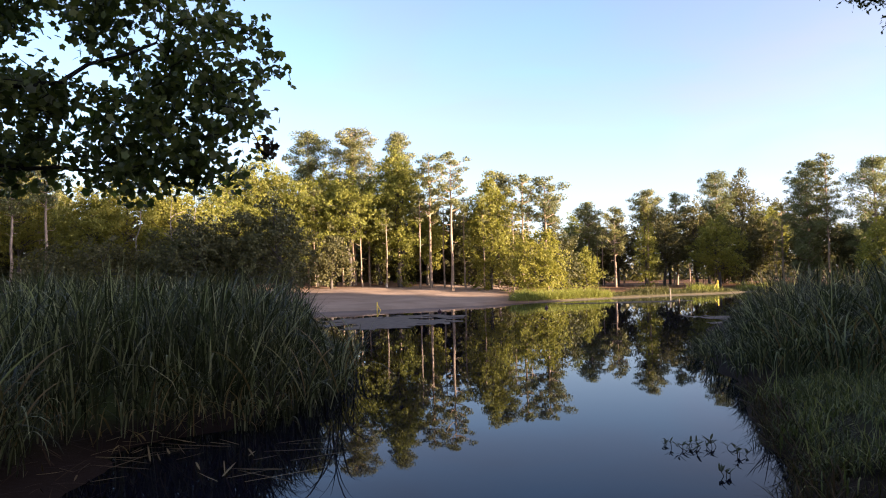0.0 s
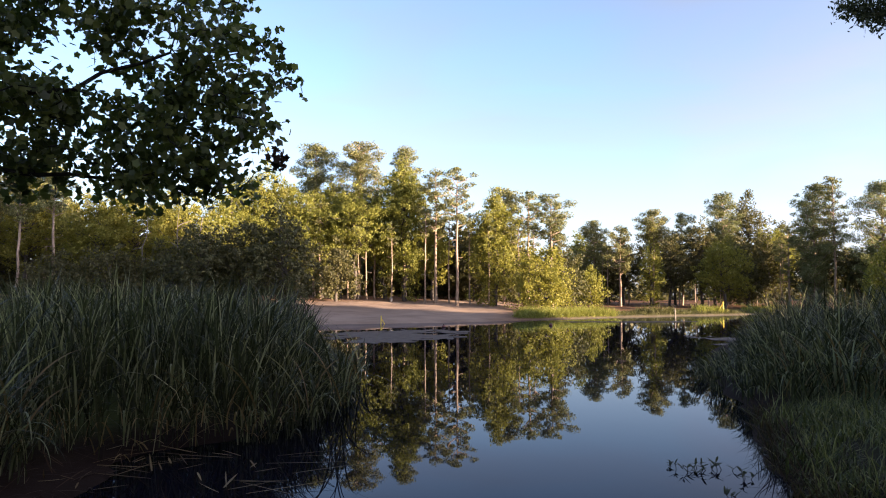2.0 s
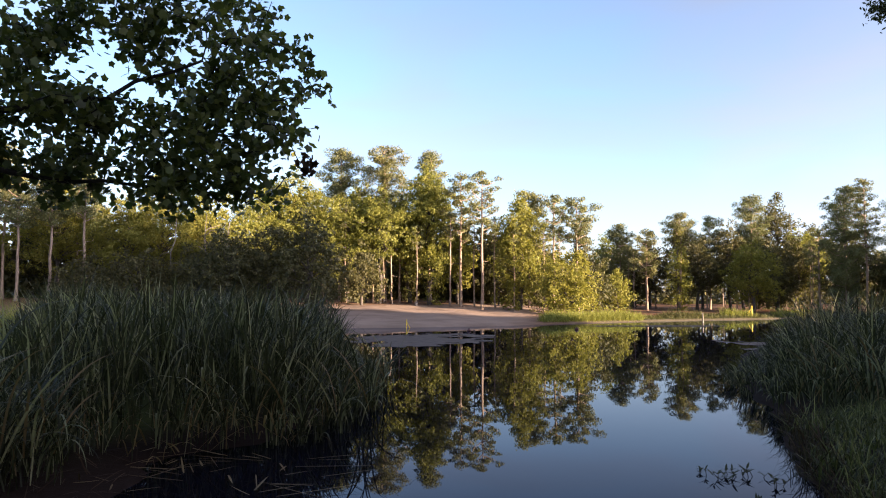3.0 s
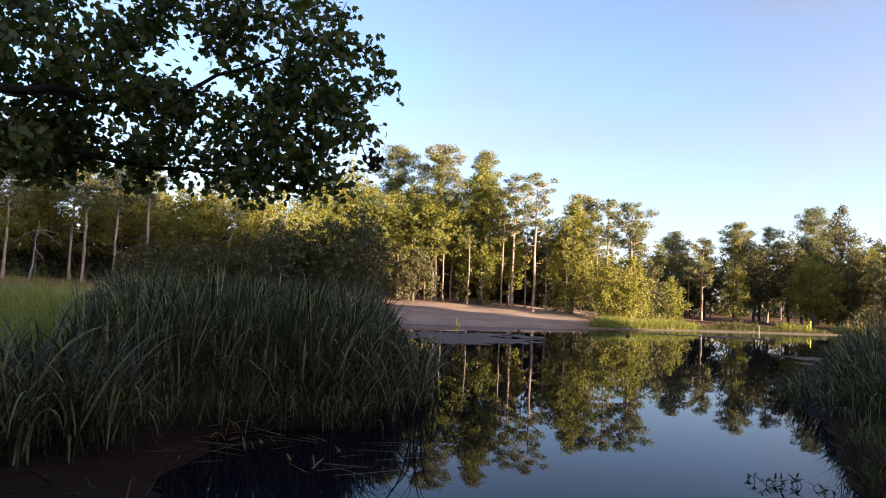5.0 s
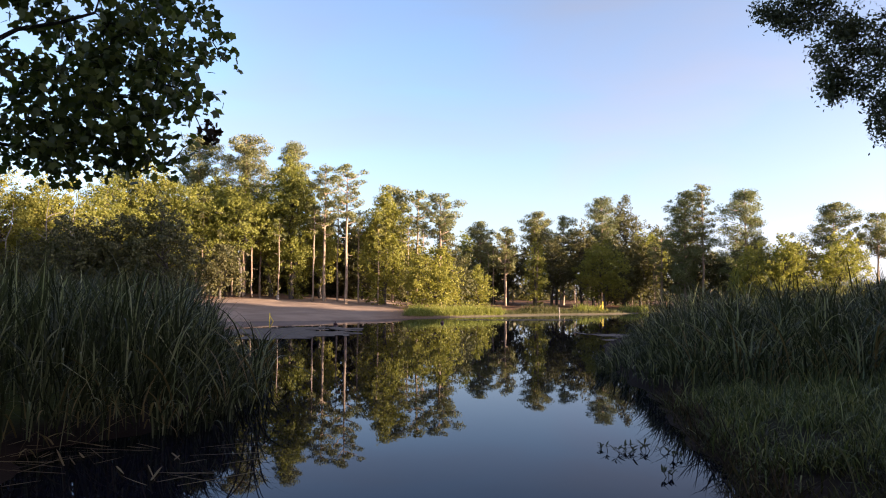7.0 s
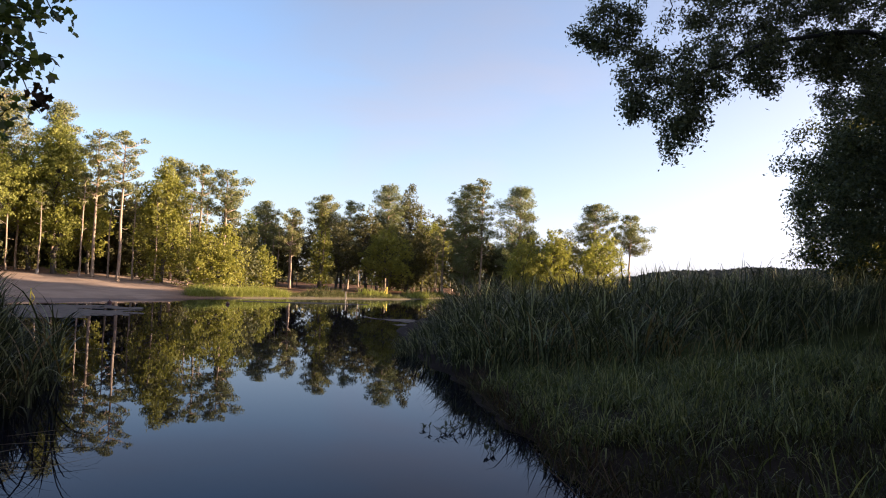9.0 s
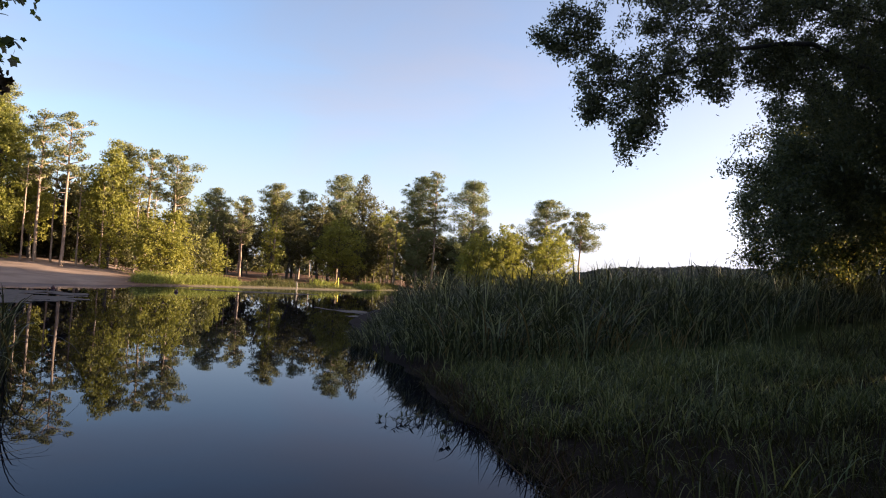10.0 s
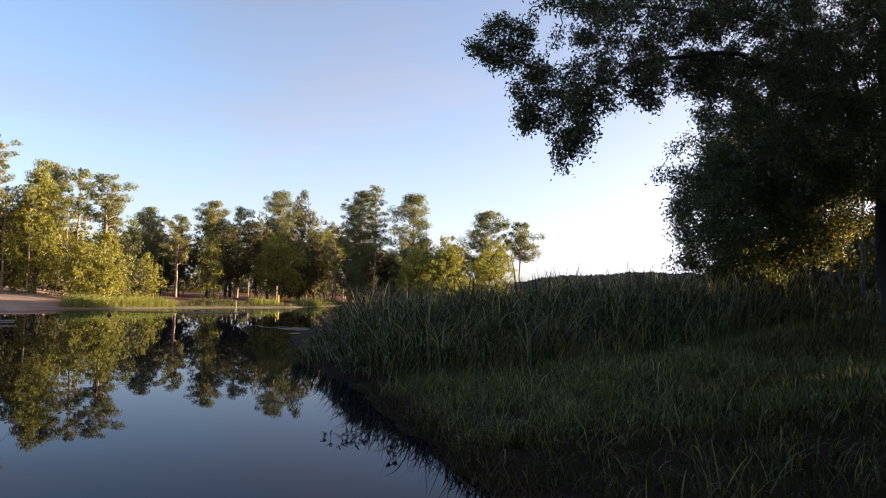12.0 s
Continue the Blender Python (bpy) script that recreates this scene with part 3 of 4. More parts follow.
for k, (x, y, s) in enumerate([(-14.4, 82, 0.9), (-12.2, 80.5, 0.8), (-11.7, 83, 1.0), (-9.4, 79.5, 0.7), (-5.9, 79, 0.82), (-3.6, 82, 0.85), (-17.0, 80, 0.85), (0.6, 79, 0.75),
                              (3.6, 78.5, 0.7), (5.2, 80, 0.72), (-20.5, 80, 0.8), (-1.4, 80, 0.8)]):
    planted(slender_pine, x, y, s, 71 * k)
for k in range(30):
    planted(slender_pine, rng.uniform(17, 60), rng.uniform(104, 122), rng.uniform(0.6, 0.85), rng.uniform(0, 360))
for k in range(40):
    planted(deep_pine if k % 3 == 1 else deep_leafy, rng.uniform(-64, 10), rng.uniform(90, 120), rng.uniform(0.55, 0.85), rng.uniform(0, 360))
for k in range(16):
    planted(deep_pine if k % 2 else deep_leafy, rng.uniform(13, 62), rng.uniform(122, 146), rng.uniform(0.55, 0.75), rng.uniform(0, 360))
# The first eight fill the wood; the rest are unseen shade casters.
SHADE_AND_FILL = [(-2.6, 92, 0.85), (0.8, 95, 0.85), (-6.5, 94, 0.9), (-60, 80, 1.0), (-54, 84, 1.0), (-48, 86, 1.05), (-65, 78, 1.0), (-42, 86, 0.95),
         (22, -4, 1.5), (30, -10, 1.7), (14, -9, 1.3), (28, 2, 0.7), (40, -4, 1.5), (18, 1, 1.0), (15, 2.5, 1.1), (20, -12, 1.6), (3, -11, 1.3), (8.5, -4.5, 0.95),
         (34, 5, 0.5), (38, 9, 0.4), (43, 6, 0.45), (44, 10, 0.42), (50, -6, 1.2), (40, 3, 0.5), (52, 2, 0.6), (47, 1, 0.55)]
# unseen tall trees added towards the sun, to lay shade on the western wood
for along in (73, 80, 87):
    for across in np.arange(33.0, 53.0, 1.7):
        across += (along - 73) * 0.1
        SHADE_AND_FILL.append((along * math.sin(SUN_AZ) - across * math.cos(SUN_AZ), along * math.cos(SUN_AZ) + across * math.sin(SUN_AZ), float(np.interp(across, [33, 36, 44, 47, 53], [2.4, 2.8, 2.7, 2.1, 1.92]))))
for k, (x, y, s) in enumerate(SHADE_AND_FILL):
    planted(deep_leafy if k < 8 else shade_tree, x, y, s, 37 * k)


for k, (x, y, s) in enumerate([(51, 40, 0.7), (58, 41, 0.75), (54, 34, 0.7), (51, 29.5, 0.7), (61, 36, 0.8)]):
    planted(deep_leafy, x, y, s, 53 * k)
for k, (x, y, s) in enumerate([(25.5, 15.2, 0.55), (27, 18.5, 0.6), (30, 19.5, 0.6), (32, 23.5, 0.65), (36, 25, 0.7), (35, 21, 0.65), (29, 16, 0.6), (40, 31, 0.7)]):
    planted(shaded_pine, x, y, s * 1.5, 61 * k)


def woods(name, label, n, size, place, seed, mat, face=(0, -0.5, 0.5), spread=0.7):
    rng = np.random.default_rng(seed)
    pos = place(rng, n)
    v, t = scatter(*SPRAY, pos, turns(rng, len(pos), np.array(face), spread), rng.uniform(0.6, 1.5, len(pos)) * size)
    return tagged(new(name, tri_mesh(name, v, t, [mat], smooth=False)), label, "woods", kind="stuff")


def thicket_west(rng, n):
    x, y = rng.uniform(-150, 11, n), rng.uniform(104, 128, n)
    return np.stack([x, y, 0.9 + rng.uniform(0, 1, n) ** 0.8 * (6.5 + 2.5 * np.sin(x * 0.5) * np.sin(x * 0.21 + 1))], 1)


def thicket_east(rng, n):
    x, y = rng.uniform(10, 95, n), rng.uniform(150, 172, n)
    return np.stack([x, y, 0.9 + rng.uniform(0, 1, n) * (5.0 + 3.0 * np.sin(x * 0.43) * np.sin(x * 0.17))], 1)


def ridge_trees(rng, n):
    a, r = np.radians(rng.uniform(24, 75, n)), rng.uniform(380, 560, n)
    x, y = r * np.sin(a), r * np.cos(a)
    return np.stack([x, y, ground_z(x, y) + rng.uniform(0, 1, n) * (3.2 + 0.4 * np.sin(a * 60) + 0.25 * np.sin(a * 170))], 1)


woods("understorey", "shaded thicket deep under the trees", 46000, 0.8, thicket_west, 81, M_SHADED_LEAVES)
woods("understorey", "low distant scrub behind the open wood", 8000, 0.85, thicket_east, 82, M_SHADED_LEAVES)
woods("far_woods", "dark wooded ridge far across the field", 52000, 1.5, ridge_trees, 83, M_HAZE_SHADE, (-0.35, -0.8, 0.4), 0.22)


# ---- reeds and grass ----
def blades(rng, xy, z, length, width, tilt, curl, toward=None, segments=6):
    """Tapering blades, one strip each, that rise at a tilt and curl over towards the tip."""
    n = len(xy)
    a = rng.uniform(0, 2 * np.pi, n)
    way = np.stack([np.cos(a), np.sin(a)], 1)
    if toward is not None:
        way = way * 0.7 + toward
        way /= np.linalg.norm(way, axis=1, keepdims=True) + 1e-9
    s = (np.arange(segments) + 0.5) / segments
    th = tilt[:, None] + curl[:, None] * s[None] ** rng.uniform(1.0, 3.0, n)[:, None]
    step = (length / segments)[:, None]
    out = np.concatenate([np.zeros((n, 1)), np.cumsum(np.sin(th) * step, 1)], 1)
    up = np.concatenate([np.zeros((n, 1)), np.cumsum(np.cos(th) * step, 1)], 1)
    mid = np.stack([xy[:, :1] + way[:, :1] * out, xy[:, 1:] + way[:, 1:] * out, z[:, None] + up], -1)
    f = np.arctan2(way[:, 1], way[:, 0]) + np.pi / 2 + rng.normal(0, 0.5, n)
    side = np.stack([np.cos(f), np.sin(f), np.zeros(n)], 1)
    s1 = np.linspace(0, 1, segments + 1)
    w = width[:, None] * np.interp(s1, [0, 0.25, 0.7, 1], [0.6, 1.0, 0.8, 0.03])[None]
    left, right = mid - side[:, None] * w[..., None] / 2, mid + side[:, None] * w[..., None] / 2
    k = segments + 1
    verts = np.concatenate([left, right], 1).reshape(-1, 3)
    i = np.arange(segments)
    tri = np.concatenate([np.stack([i, k + i, k + i + 1], 1), np.stack([i, k + i + 1, i + 1], 1)])
    return verts, (tri[None] + (np.arange(n) * 2 * k)[:, None, None]).reshape(-1, 3)


def inside(poly, x, y):
    c = np.zeros(np.shape(x), bool)
    for (ax, ay), (bx, by) in zip(poly, poly[1:] + poly[:1]):
        c ^= ((ay > y) != (by > y)) & (x < (bx - ax) * (y - ay) / (by - ay + 1e-12) + ax)
    return c


def strewn(rng, poly, n):
    xs, ys = [p[0] for p in poly], [p[1] for p in poly]
    out = np.zeros((0, 2))
    while len(out) < n:
        p = np.stack([rng.uniform(min(xs), max(xs), n), rng.uniform(min(ys), max(ys), n)], 1)
        out = np.concatenate([out, p[inside(poly, p[:, 0], p[:, 1])]])
    return out[:n]


REED_WEST = [(-2.5, 9.7), (-2.25, 11.2), (-2.4, 13.5), (-2.8, 17), (-4, 21), (-9, 24), (-14.6, 22), (-10.4, 15.5), (-7.0, 10), (-6.0, 8.2), (-5.4, 7.2), (-4.9, 7.4), (-3.5, 8.8)]
REED_EAST = [(4.25, 13.2), (4.2, 14.8), (4.7, 18), (8, 24), (24, 24), (26, 15), (17, 13.6), (13, 13.2), (11.0, 11.9), (10.2, 13.2), (8.6, 13.3), (7.7, 12.0), (6.8, 11.2), (5.6, 11.7), (4.8, 12.4)]


def reed_bed(name, poly, plants, each, tall, seed, label, heart=(0, 0), curl=0.5, soft=0.6, shore=1.0, waves=0.38, lean=0.2):
    """Stems with leaves leaving them at all heights and arching over, taller and shorter in patches."""
    rng = np.random.default_rng(seed)
    c = strewn(rng, poly, plants)
    c = c[[noise.noise(Vector((x * 1.9, y * 1.9, seed + 5))) > -0.22 for x, y in c]]
    plants = len(c)
    patch = np.array([noise.noise(Vector((x * 0.8, y * 0.8, seed))) for x, y in c])
    edge = np.clip((pond_distance(c[:, 0], c[:, 1]) + 0.9) / shore, 0.45, 1) * np.clip(0.55 - edge_distance(poly, c[:, 0], c[:, 1]) * soft, 0.55, 1)
    top = (tall + waves * patch) * edge * rng.uniform(0.74, 1.08, plants)
    away = c - np.array(heart)
    away = away / np.linalg.norm(away, axis=1, keepdims=True) * np.clip(1.2 - edge, 0.25, 0.8)[:, None] * 1.3
    toward = np.repeat(away, each, 0)
    xy = np.repeat(c, each, 0) + rng.normal(0, 0.05, (plants * each, 2))
    n = len(xy)
    z = np.maximum(ground_z(xy[:, 0], xy[:, 1]), -0.05)
    top = np.repeat(top, each)
    start = rng.uniform(0.06, 0.66, n) ** 1.1 * top
    long = (top - start) * rng.uniform(0.6, 1.15, n)
    v, t = blades(rng, xy, z + start, long.clip(0.3, 2.2), rng.uniform(0.012, 0.03, n), np.abs(rng.normal(lean, 0.22, n)), rng.gamma(1.7, curl, n).clip(0, 2.9), toward, 6)
    stems = blades(rng, c, np.maximum(ground_z(c[:, 0], c[:, 1]), -0.05), top[::each] * 0.8, rng.uniform(0.014, 0.022, plants), np.abs(rng.normal(0, 0.07, plants)), rng.normal(0.1, 0.1, plants), segments=3)
    v, t = join([(v, t), stems])
    return tagged(new(name, tri_mesh(name, v, t, [M_REED], smooth=False)), label, "reeds", kind="stuff")


reed_bed("reed_bed", REED_WEST, 2100, 9, 1.95, 11, "dense tall green reeds standing in the shallows", (-7, 14.5), 0.7)
NEAR_WEST = [(-9.5, 4.0), (-5.0, 4.6), (-4.5, 5.7), (-4.2, 6.7), (-4.5, 7.6), (-5.6, 8.3), (-9.5, 8.0)]
reed_bed("reed_bed", NEAR_WEST, 620, 10, 1.2, 15, "low tangled reeds on the muddy near bank", (-7, 6), 0.7)
reed_bed("reed_bed", REED_EAST, 2500, 10, 1.9, 12, "dense drooping green reeds on the grassy bank", (11, 18), 1.4, 0.35, 2.2, 0.55, 0.42)


def dead_blades(name, poly, n, seed, label, flat=1.2):
    """Dry, broken blades round the foot of the reeds."""
    rng = np.random.default_rng(seed)
    xy = strewn(rng, poly, n)
    z = np.maximum(ground_z(xy[:, 0], xy[:, 1]), 0.0) + rng.uniform(0.0, 0.35, n)
    v, t = blades(rng, xy, z, rng.uniform(0.3, 0.8, n), rng.uniform(0.012, 0.026, n), rng.uniform(0.2, flat, n), rng.uniform(0.4, 1.9, n), np.array([0.3, -0.6]), 5)
    return tagged(new(name, tri_mesh(name, v, t, [M_STRAW], smooth=False)), label, "reeds", kind="stuff")


dead_blades("dry_reeds", [(-3.1, 9.0), (-2.4, 9.5), (-2.4, 10.4), (-3.6, 9.6), (-4.8, 8.4), (-4.6, 7.7)], 90, 13, "dry straw-coloured blades at the foot of the reeds")
dead_blades("dry_reeds", [(4.3, 12.8), (5.4, 11.6), (7.0, 11.0), (9.5, 11.0), (9.5, 11.6), (7.0, 11.5), (4.8, 12.8)], 120, 14, "pale dry blades hanging from the bank reeds", 0.8)
BANK = [(1.9, 3.4), (2.6, 5.7), (3.15, 7.5), (3.6, 9.5), (4.2, 11.4), (4.7, 11.9), (6.5, 11.0), (8.5, 11.0), (11, 11.4), (20, 13.6), (20, 2), (6, 0.6), (1.5, 1.2)]


def grass_patch(name, poly, tufts, each, low, high, seed, mat, label, wide=(0.005, 0.012), spread=0.09, segments=4, bare=-2.0):
    """Tufts of blades, taller and shorter in patches; bare sets how much ground stays open."""
    rng = np.random.default_rng(seed)
    c = strewn(rng, poly, tufts)
    c = c[[noise.noise(Vector((x * 1.7, y * 1.7, seed + 3))) > bare for x, y in c]]
    tufts = len(c)
    patch = np.array([noise.noise(Vector((x * 0.9, y * 0.9, seed))) for x, y in c])
    xy = np.repeat(c, each, 0) + rng.normal(0, spread, (tufts * each, 2))
    n = len(xy)
    h = np.repeat(low + (high - low) * (0.5 + 0.7 * patch).clip(0, 1), each) * rng.uniform(0.6, 1.25, n)
    v, t = blades(rng, xy, ground_z(xy[:, 0], xy[:, 1]), h, rng.uniform(*wide, n), np.abs(rng.normal(0.4, 0.35, n)), rng.gamma(2.0, 0.85, n).clip(0, 2.8), segments=segments)
    return tagged(new(name, tri_mesh(name, v, t, [mat], smooth=False)), label, "grass", kind="stuff")


MOUND = [(2.8, 6.6), (3.4, 9.2), (4.0, 11.2), (4.7, 12.0), (6.8, 11.0), (8.5, 11.0), (11, 11.4), (20, 13.4), (20, 7.6), (9, 5.9), (5, 6.0)]
grass_patch("bank_grass", MOUND, 5600, 10, 0.16, 0.46, 21, M_GRASS, "thick green grass mound on the shaded bank", (0.007, 0.016), 0.08, 3, -0.18)
FORE = [(1.9, 3.4), (2.6, 5.7), (2.95, 7.0), (5, 6.3), (9, 6.2), (16, 7.3), (18, 2), (6, 0.6), (1.5, 1.2)]
grass_patch("bank_grass", FORE, 2300, 12, 0.1, 0.34, 29, M_SHADED_GRASS, "low dark grass in the deep shade of the bank", (0.007, 0.015), 0.1, 3, -0.12)
grass_patch("bank_grass", BANK, 950, 9, 0.14, 0.55, 27, M_GRASS, "uneven tufts of dark grass on the near bank", (0.008, 0.018), 0.09)
grass_patch("bank_grass", [(2.2, 3.4), (2.9, 5.7), (3.5, 6.6), (6, 6.9), (9, 7.6), (20, 10.5), (20, 2), (6, 0.8), (2, 1.2)], 900, 6, 0.28, 0.66, 30, M_SHADED_GRASS, "tall coarse grass blades on the shaded near bank", (0.008, 0.017), 0.07, 6, -0.1)
grass_patch("bank_grass", [(9, 8.6), (12, 10.4), (20, 13.4), (24, 13.6), (24, 8.5), (15, 6.5)], 800, 7, 0.4, 0.85, 33, M_SHADED_GRASS, "tall rank grass rising towards the oaks", (0.01, 0.02), 0.08, 6)
# Pale blades stand in for the highlights on the bank grass.
grass_patch("bank_grass", [(3.3, 6.6), (4.0, 10.5), (8, 10.6), (18, 12.6), (18, 8), (9, 6.6), (5, 6.2)], 170, 3, 0.25, 0.55, 37, M_REED_PALE, "sparse pale arching blades standing in the bank grass", (0.006, 0.011), 0.06, 6)
FRINGE = [(1.4, 3.6), (2.22, 5.7), (2.78, 7.5), (3.28, 9.5), (3.9, 11.7), (4.15, 12.8), (4.5, 12.6), (4.3, 11.6), (3.65, 9.4), (3.15, 7.3), (2.6, 5.5), (1.75, 3.5)]
grass_patch("water_edge_grass", FRINGE, 420, 7, 0.06, 0.2, 22, M_SHADED_GRASS, "dark trailing grass along the muddy water's edge")
rng = np.random.default_rng(28)
xy = strewn(rng, FRINGE, 800)
v, t = blades(rng, xy, ground_z(xy[:, 0], xy[:, 1]) + 0.01, rng.uniform(0.12, 0.5, 800), rng.uniform(0.006, 0.016, 800), rng.uniform(0.5, 1.5, 800), rng.normal(0.3, 0.6, 800), segments=4)
tagged(new("dead_stalks", tri_mesh("dead_stalks", v, t, [M_DEAD], smooth=False)), "brown dead stalks strewn over the muddy edge", "debris", kind="stuff")
MEADOW = [(2.5, 62), (6.2, 65.8), (11.8, 71), (12.4, 73.5), (8, 74), (3.5, 68)]
grass_patch("shore_grass", [(-14.8, 22.5), (-10.6, 15.5), (-7.2, 10), (-6.6, 8.6), (-17, 8), (-32, 22), (-32, 33), (-15, 31)], 2300, 10, 1.2, 1.8, 25, M_MEADOW, "tall yellow-green grass behind the reeds", (0.015, 0.03), 0.2, 2)
grass_patch("shore_grass", MEADOW, 900, 12, 0.5, 1.1, 23, M_MEADOW, "sunlit yellow-green grass along the far shore", (0.02, 0.04), 0.2, 2)
STRIP = [(12, 71.5), (19, 77.6), (27, 83), (36, 96), (44, 107), (44, 112), (30, 92), (18, 84), (11, 76)]
grass_patch("shore_grass", STRIP, 1300, 12, 0.15, 0.6, 24, M_DULL, "low mixed grass on the flat far shore", (0.02, 0.045), 0.3, 2)


for k, spot in enumerate([[(29, 86), (33, 91), (34, 94), (29, 89)], [(22, 81), (25, 83), (25, 85), (22, 83)], [(16, 76), (19, 78.5), (19, 80), (15, 78)], [(37, 99), (41, 104), (41, 107), (37, 102)]]):
    grass_patch("shore_scrub", spot, 90, 12, 0.5, 1.3, 26 + k, M_MEADOW if k != 2 else M_DULL, "low yellow-green scrub on the flat far shore", (0.03, 0.06), 0.3, 2)


FLAT = [(-5.2, 8.6), (-3.9, 8.6), (-3.7, 7.6), (-3.4, 6.6), (-3.1, 5.2), (-2.7, 4.0), (-4.5, 3.6), (-6, 6)]
rng = np.random.default_rng(34)
xy = strewn(rng, FLAT, 260)
v, t = blades(rng, xy, ground_z(xy[:, 0], xy[:, 1]) + 0.01, rng.uniform(0.1, 0.6, 260), rng.uniform(0.006, 0.02, 260), rng.uniform(1.0, 1.54, 260), rng.normal(0.1, 0.3, 260), segments=4)
tagged(new("dead_stalks", tri_mesh("dead_stalks", v, t, [M_DEAD], smooth=False)), "brown dead reed stalks lying on dark mud", "debris", kind="stuff")


# ---- near trees ----
def near_tree(name, label, base, trunk_top, r0, limbs, pts, per, leaf, size, mat, seed, droop=0.0, spread=0.18, singles=0):
    """A big tree: trunk, main limbs, twigs out to every leaf clump, leaves round the twigs."""
    rng = np.random.default_rng(seed)
    e = thing(name, label, "tree", base)
    o = np.array(base, float)
    trunk = bent((0, 0, -0.1), np.array(trunk_top) - o, rng, 0, 0.02, 9)
    woods = [tube(trunk, np.interp(np.linspace(0, 1, 9), [0, 0.08, 1], [r0 * 1.4, r0, r0 * 0.5]), 12)]
    anchors = [trunk[4:]]
    for way, r in limbs:
        way = np.array(way, float) - o
        s = np.linspace(0, len(way) - 1, 16)
        line = np.stack([np.interp(s, np.arange(len(way)), way[:, k]) for k in range(3)], 1) + rng.normal(0, 0.03, (16, 3))
        woods.append(tube(line, np.linspace(r, r * 0.2, 16), 8))
        anchors.append(line[3:])
    anchors = np.concatenate(anchors)
    pos, nor = [], []
    for p in pts[np.argsort((((pts - o)[:, None] - anchors[None]) ** 2).sum(-1).min(1))]:
        p = p - o
        a = anchors[np.argmin(((anchors - p) ** 2).sum(1) + rng.uniform(0, 0.15, len(anchors)))]
        far = np.linalg.norm(p - a)
        twig = bent(a, p, rng, 0.05, 0.05, 5)
        woods.append(tube(twig, np.linspace(0.006 + 0.008 * min(far, 2), 0.004, 5), 4))
        anchors = np.concatenate([anchors, twig[3:4], twig[4:]])
        m = int(per * rng.uniform(0.6, 1.4))
        s = rng.uniform(0.5 if far < 0.8 else 0.75, 1.0, m)
        along = np.stack([np.interp(s, np.linspace(0, 1, 5), twig[:, k]) for k in range(3)], 1)
        d = np.clip(rng.normal(0, spread, (m, 3)), -1.7 * spread, 1.7 * spread) * np.array([1, 1, 0.8])
        d[:, 2] -= droop * np.abs(rng.normal(0, 1, m))
        pos.append(along + d)
        nor.append(d * 0.8 + np.array([0, 0, 0.25]))
    pos, nor = np.concatenate(pos), np.concatenate(nor)
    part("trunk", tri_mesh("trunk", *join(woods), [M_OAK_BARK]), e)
    frames, sizes = turns(rng, len(pos), nor, 0.45), rng.uniform(0.65, 1.25, len(pos)) * size
    own = np.argsort(np.hypot(*(pos + o)[:, :2].T))[:singles]
    if singles:  # the nearest leaves stand alone
        one = tri_mesh("leaf", *leaf, [mat], smooth=False)
        for k in own:
            ob = part("leaf", one, e)
            ob.matrix_basis = Matrix.Translation(pos[k]) @ Matrix(frames[k].tolist()).to_4x4() @ Matrix.Scale(float(sizes[k]), 4)
        keep = np.setdiff1d(np.arange(len(pos)), own)
        pos, frames, sizes = pos[keep], frames[keep], sizes[keep]
    v, t = scatter(*leaf, pos, frames, sizes)
    part("crown", tri_mesh("crown", v, t, [mat], smooth=False), e)
    return e


# sweetgum: trunk out of view, crown over the reeds
rng = np.random.default_rng(31)
gum_pts = np.concatenate([
    clumps(rng, 85, (-2.72, 7.6, 3.95), (0.95, 1.0, 1.25), 0.24, 0.2, 0.3), clumps(rng, 22, (-3.1, 7.7, 2.95), (0.65, 0.7, 0.25), 0.2, 0.2, 0.2),
    clumps(rng, 90, (-4.1, 7.2, 3.8), (1.3, 1.1, 1.05), 0.26, 0.2, 0.3), clumps(rng, 120, (-5.2, 6.2, 3.7), (1.5, 1.5, 1.1), 0.28, 0.2, 0.3),
    clumps(rng, 110, (-3.4, 7.2, 5.6), (1.5, 1.4, 0.95), 0.3, 0.2, 0.3), clumps(rng, 20, (-4.7, 6.7, 3.05), (1.3, 1.0, 0.25), 0.24, 0.2, 0.2),
    clumps(rng, 150, (-5.8, 5.8, 5.6), (2.4, 2.4, 1.6), 0.4, 0.2, 0.3)])
gum_extra = np.concatenate([clumps(rng, 26, (-3.55, 7.4, 3.5), (0.75, 0.6, 0.36), 0.2, 0.1, 0.2), clumps(rng, 24, (-3.82, 7.00, 4.55), (0.7, 0.6, 0.4), 0.2, 0.1, 0.2), clumps(rng, 12, (-4.82, 6.60, 4.26), (0.8, 0.6, 0.4), 0.2, 0.1, 0.2)])
gum_pts = gum_pts[[noise.noise(Vector(p) * 1.25) > (-0.2 if p[0] > -4.6 else -0.3) for p in gum_pts]]
gum_pts = np.concatenate([gum_pts, gum_extra]) - np.array([0.18, 0, 0])
gum_pts = np.concatenate([gum_pts, clumps(rng, 26, (-2.8, 7.5, 3.6), (0.4, 0.5, 0.45), 0.18, 0.1, 0.2), clumps(rng, 60, (-5.7, 6.8, 3.15), (1.0, 0.8, 0.35), 0.2, 0.1, 0.2), clumps(rng, 110, (-6.3, 6.8, 4.2), (1.2, 1.0, 1.1), 0.26, 0.1, 0.2)])
gaps = np.sort(np.linalg.norm(gum_pts[:, None] - gum_pts[None], axis=2), axis=1)
gum_pts = gum_pts[gaps[:, 6] < 0.6]
